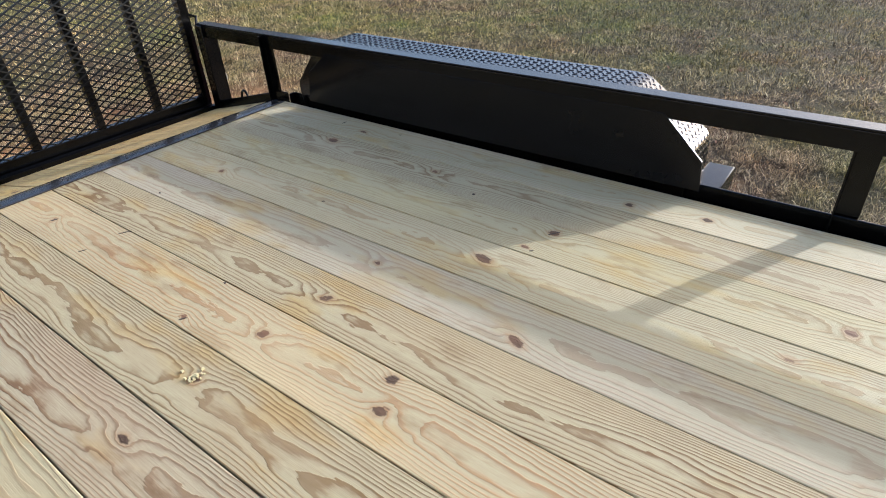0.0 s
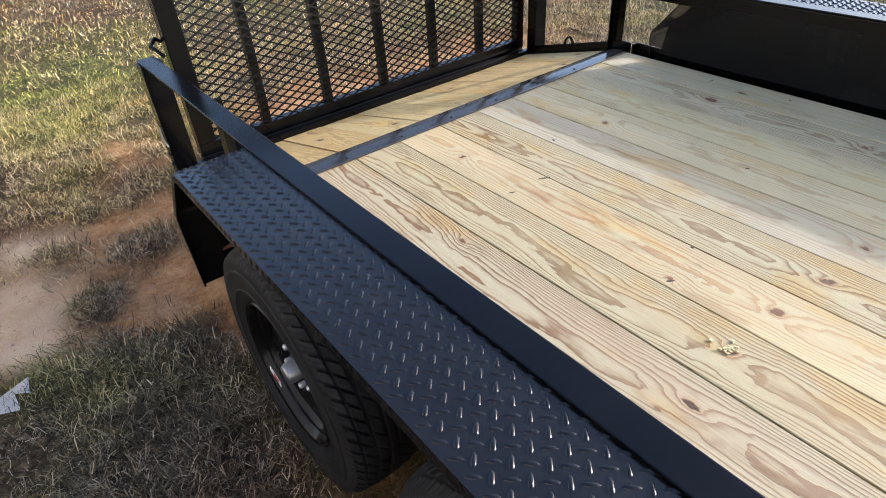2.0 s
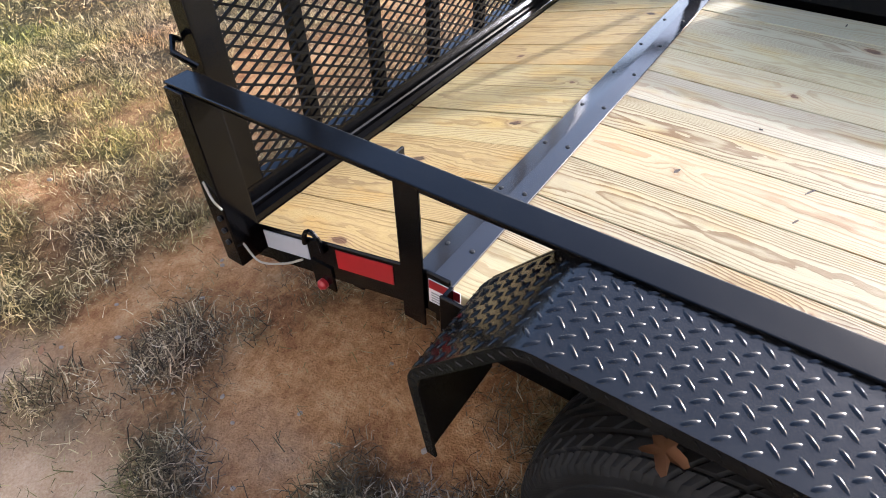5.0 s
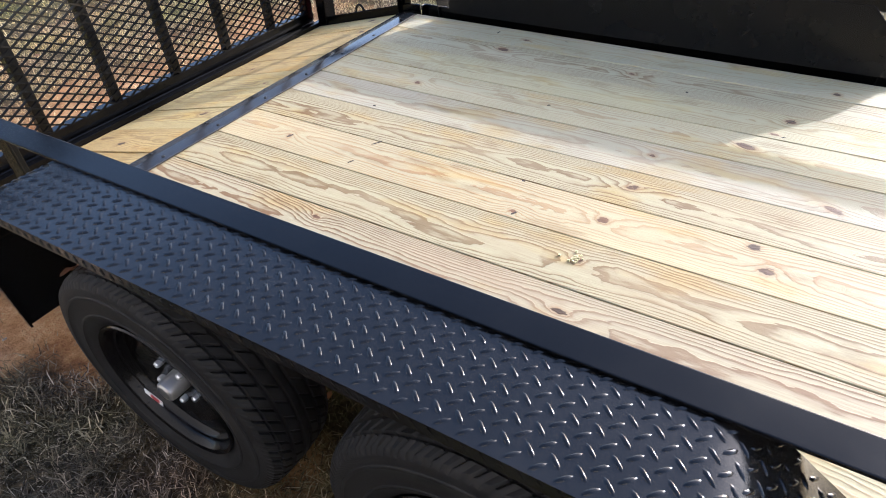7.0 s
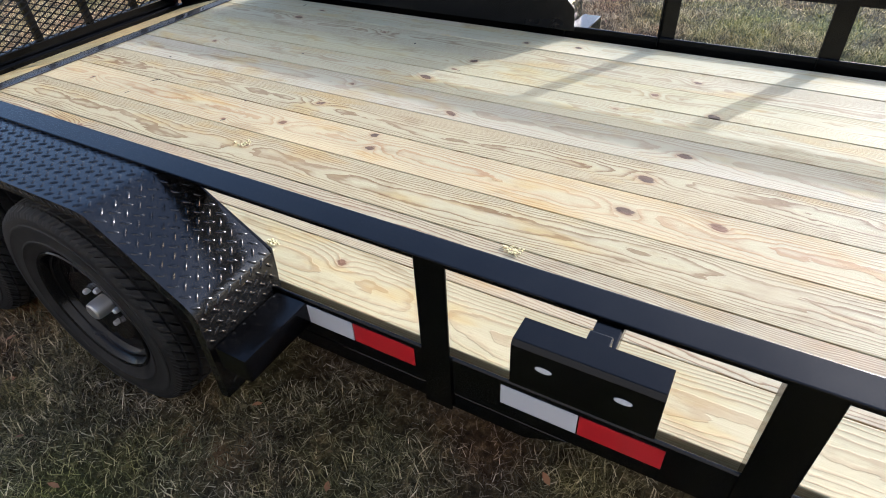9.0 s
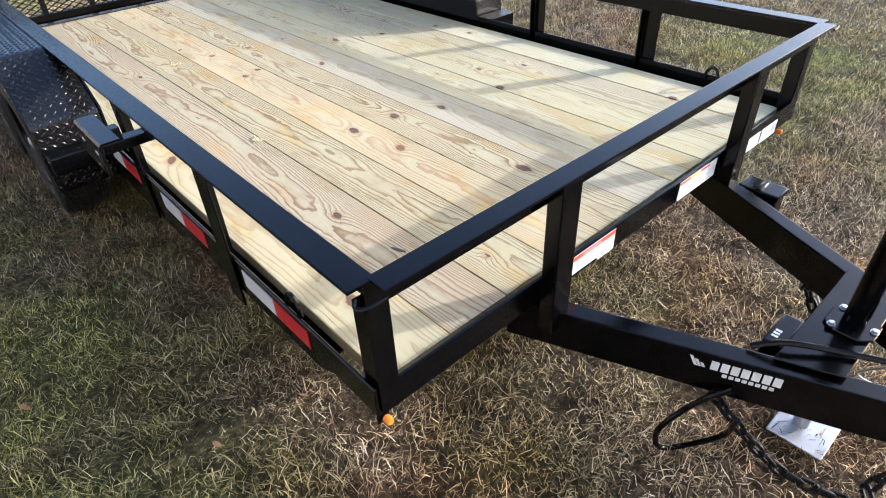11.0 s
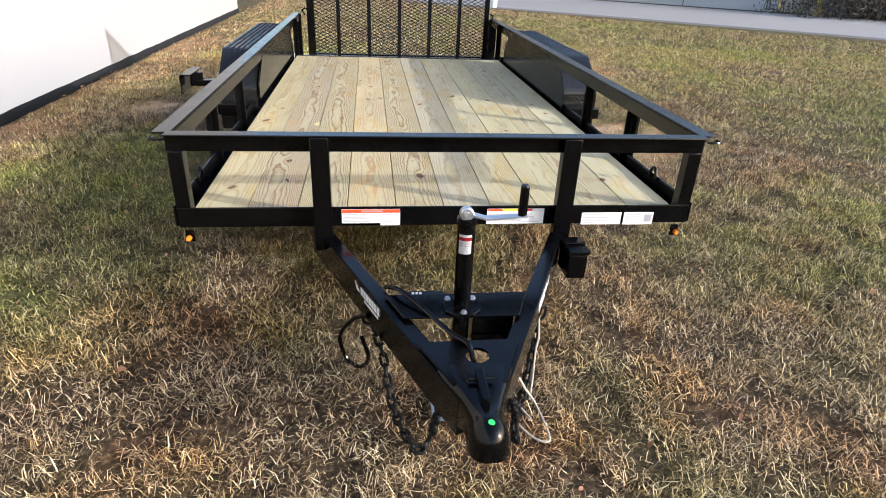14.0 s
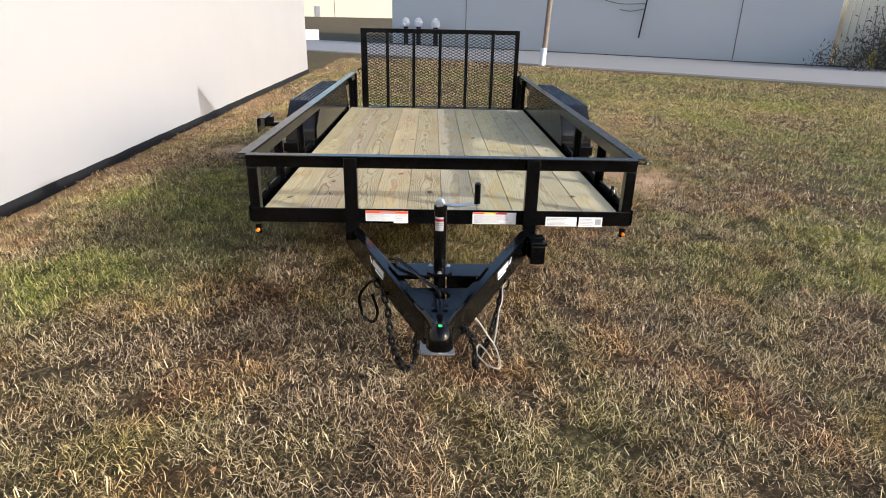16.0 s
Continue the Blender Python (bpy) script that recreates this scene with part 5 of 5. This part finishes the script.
def tyre_leaf():
    bm = bmesh.new()
    rim = [(0.034 * math.cos(a) * (1 + 0.35 * math.cos(5 * a)), 0.024 * math.sin(a) * (1 + 0.35 * math.cos(5 * a))) for a in (2 * math.pi * k / 30 for k in range(30))]
    mid = bm.verts.new((0, 0, 0))
    vs = [bm.verts.new((x, y, 0.007 * math.sin(60 * x + 2) + 4.0 * y * y)) for x, y in rim]
    for k in range(30):
        bm.faces.new((mid, vs[k], vs[(k + 1) % 30]))
    bmesh.ops.solidify(bm, geom=list(bm.faces), thickness=0.0006)
    bmesh.ops.transform(bm, matrix=pose(-1.185, 3.205, 0.714, -24, 20, 35), verts=bm.verts)
    tagged(new("dry_leaf", mesh_of("dry_leaf", bm, LEAF, 40)), "curled dry brown leaf lying on the tyre", "leaf")


LEAF = paint("dry_leaf", (0.26, 0.12, 0.05), 0.7, 0.5, scale=3)
STONE = paint("pale_stone", (0.26, 0.22, 0.18), 0.85, 0.5, scale=8)
tyre_leaf()
litter("fallen_leaves", "small dry brown leaves on the lawn", "leaves", 420, (-3.2, 6.5, -3.0, 9.0), 0.05, LEAF, 5, True)
litter("wall_leaves", "dry leaves along the foot of the wall", "leaves", 500, (-3.35, -2.7, 0.0, 8.0), 0.05, LEAF, 6, True)
litter("pebbles", "pale small stones on bare earth", "stones", 80, (-2.6, -0.9, 2.8, 5.6), 0.020, STONE, 7, False)


def sawdust():
    r = random.Random(11)
    bm = bmesh.new()
    for cx, cy in ((-0.474, 2.335), (-0.865, 1.86), (-0.60, 1.25)):
        for _ in range(26):
            x, y = cx + r.gauss(0, 0.010), cy + r.gauss(0, 0.012)
            box((x, y, DECK + 0.0012), (x + r.uniform(0.002, 0.006), y + r.uniform(0.002, 0.007), DECK + r.uniform(0.003, 0.007)), 0, bm)
    tagged(new("sawdust", mesh_of("sawdust", bm, CHIP, None)), "crumbs of pale sawdust lying on the deck", "sawdust", kind="stuff")


CHIP = paint("pale_sawdust", (0.62, 0.55, 0.30), 0.8, 0.2)
sawdust()


# ---- far things ----
def utility_pole():
    thing = part("utility_pole", rod([(3.62, 17.3, -0.1), (3.80, 17.45, 4.0), (4.0, 17.6, 9.0)], 0.085, 12), POLE, None, "leaning weathered wooden utility pole by the road")
    tagged(thing, category="pole")
    part("guard", rod([(3.60, 17.28, 0.0), (3.625, 17.30, 0.55)], 0.105, 14), WHITE, thing, "white plastic guard")


utility_pole()


def vent(m):
    thing = empty("vent_stack", "short dark pipe with white hooded cap by the warehouse", "vent", "vents by the warehouse")
    part("pipe", rod([(0, 0, -0.05), (0, 0, 0.95)], 0.12, 12), BLACK, thing)
    part("hood", turned([(0.88, 0.19), (0.92, 0.23), (1.12, 0.22), (1.28, 0.14), (1.33, 0.02)], "z", 16), WHITE, thing, "white hood")
    thing.matrix_basis = m
    return thing


first_vent = vent(Matrix.Translation(along_road(-11.1, 7.9)))
copy_thing(first_vent, Matrix.Translation(along_road(-10.3, 7.9)))
copy_thing(first_vent, Matrix.Translation(along_road(-9.25, 7.9)))


def hydrant():
    x, y = along_road(9.35, 7.35).xy
    body = part("fire_hydrant", turned([(0, 0.13), (0.04, 0.13), (0.05, 0.09), (0.42, 0.085), (0.44, 0.12), (0.48, 0.12), (0.56, 0.08), (0.60, 0.04), (0.66, 0.035)], "z", 16, centre=(x, y, 0)), HYDRANT, None, "yellow fire hydrant beside the road")
    tagged(body, category="hydrant")
    part("outlet", rod([(x - 0.16, y, 0.36), (x + 0.16, y, 0.36)], 0.045, 10), HYDRANT, body)


hydrant()


def bush():
    r = random.Random(3)
    bm = bmesh.new()
    centre = along_road(11.6, 8.2)
    for k in range(900):
        a = r.uniform(0, 6.3)
        base = centre + Vector((r.gauss(0, 1.5), r.gauss(0, 0.8), 0))
        h = r.uniform(0.6, 3.2) * max(0.25, 1 - abs(base.x - centre.x) / 5)
        tip = base + Vector((math.cos(a) * h * 0.45, math.sin(a) * h * 0.45, h))
        mid = base.lerp(tip, 0.5) + Vector((r.gauss(0, 0.12), r.gauss(0, 0.12), 0.1))
        rod([base, mid, tip], 0.014, 3, bm=bm) if k < 260 else None
        for _ in range(16):
            c = base.lerp(tip, r.uniform(0.25, 1.0)) + Vector((r.gauss(0, 0.2), r.gauss(0, 0.2), r.gauss(0, 0.12)))
            u = Vector((r.gauss(0, 1), r.gauss(0, 1), r.gauss(0, 1))).normalized() * r.uniform(0.04, 0.10)
            w = u.cross(Vector((r.gauss(0, 1), r.gauss(0, 1), r.gauss(0, 1)))).normalized() * 0.022
            bm.faces.new([bm.verts.new(c - u), bm.verts.new(c + w), bm.verts.new(c + u), bm.verts.new(c - w)])
    me = bpy.data.meshes.new("bush")
    bm.to_mesh(me)
    bm.free()
    me.materials.append(BUSH)
    tagged(new("bush", me), "bare brown leafless bush against pale panels", "bush")


bush()


def far_building():
    thing = empty("far_building", "long cream metal building far across the grass", "building")
    part("wall", box((-62, 190, 0), (-8, 205, 7), 0.05), CREAM, thing)
    for x in (-51, -45, -36):
        part("door", box((x, 189.9, 0), (x + 1.6, 189.98, 3.0), 0), INK, thing)
    for x in (-55, -40, -30):
        part("joint_strip", box((x, 189.93, 0), (x + 0.15, 189.99, 7), 0), POLE, thing)


far_building()
wall_box = part("meter_box", box((-3.74, 13.46, 0.82), (-3.08, 13.60, 1.08), 0.01), WHITE, None, "small white box at the wall's corner")
tagged(wall_box, category="box")


def conduit():
    m = along_road(4.0, 8.5)
    thing = part("wall_conduit", rod([along_road(0.85, 8.5, 0.72), along_road(1.0, 8.5, 2.25)], 0.03, 8), SKIRT, None, "dark conduit with slack cable on the warehouse wall")
    tagged(thing, category="conduit")
    part("cable", rod(curve_points([along_road(0.98, 8.45, 2.1), along_road(-0.2, 8.45, 2.1), along_road(-1.3, 8.45, 2.4), along_road(-2.6, 8.45, 3.0)]), 0.02, 6), POLE, thing)
    part("cable", rod(curve_points([along_road(0.97, 8.45, 1.9), along_road(0.4, 8.45, 1.8), along_road(-0.1, 8.45, 1.85)]), 0.02, 6), POLE, thing)


conduit()
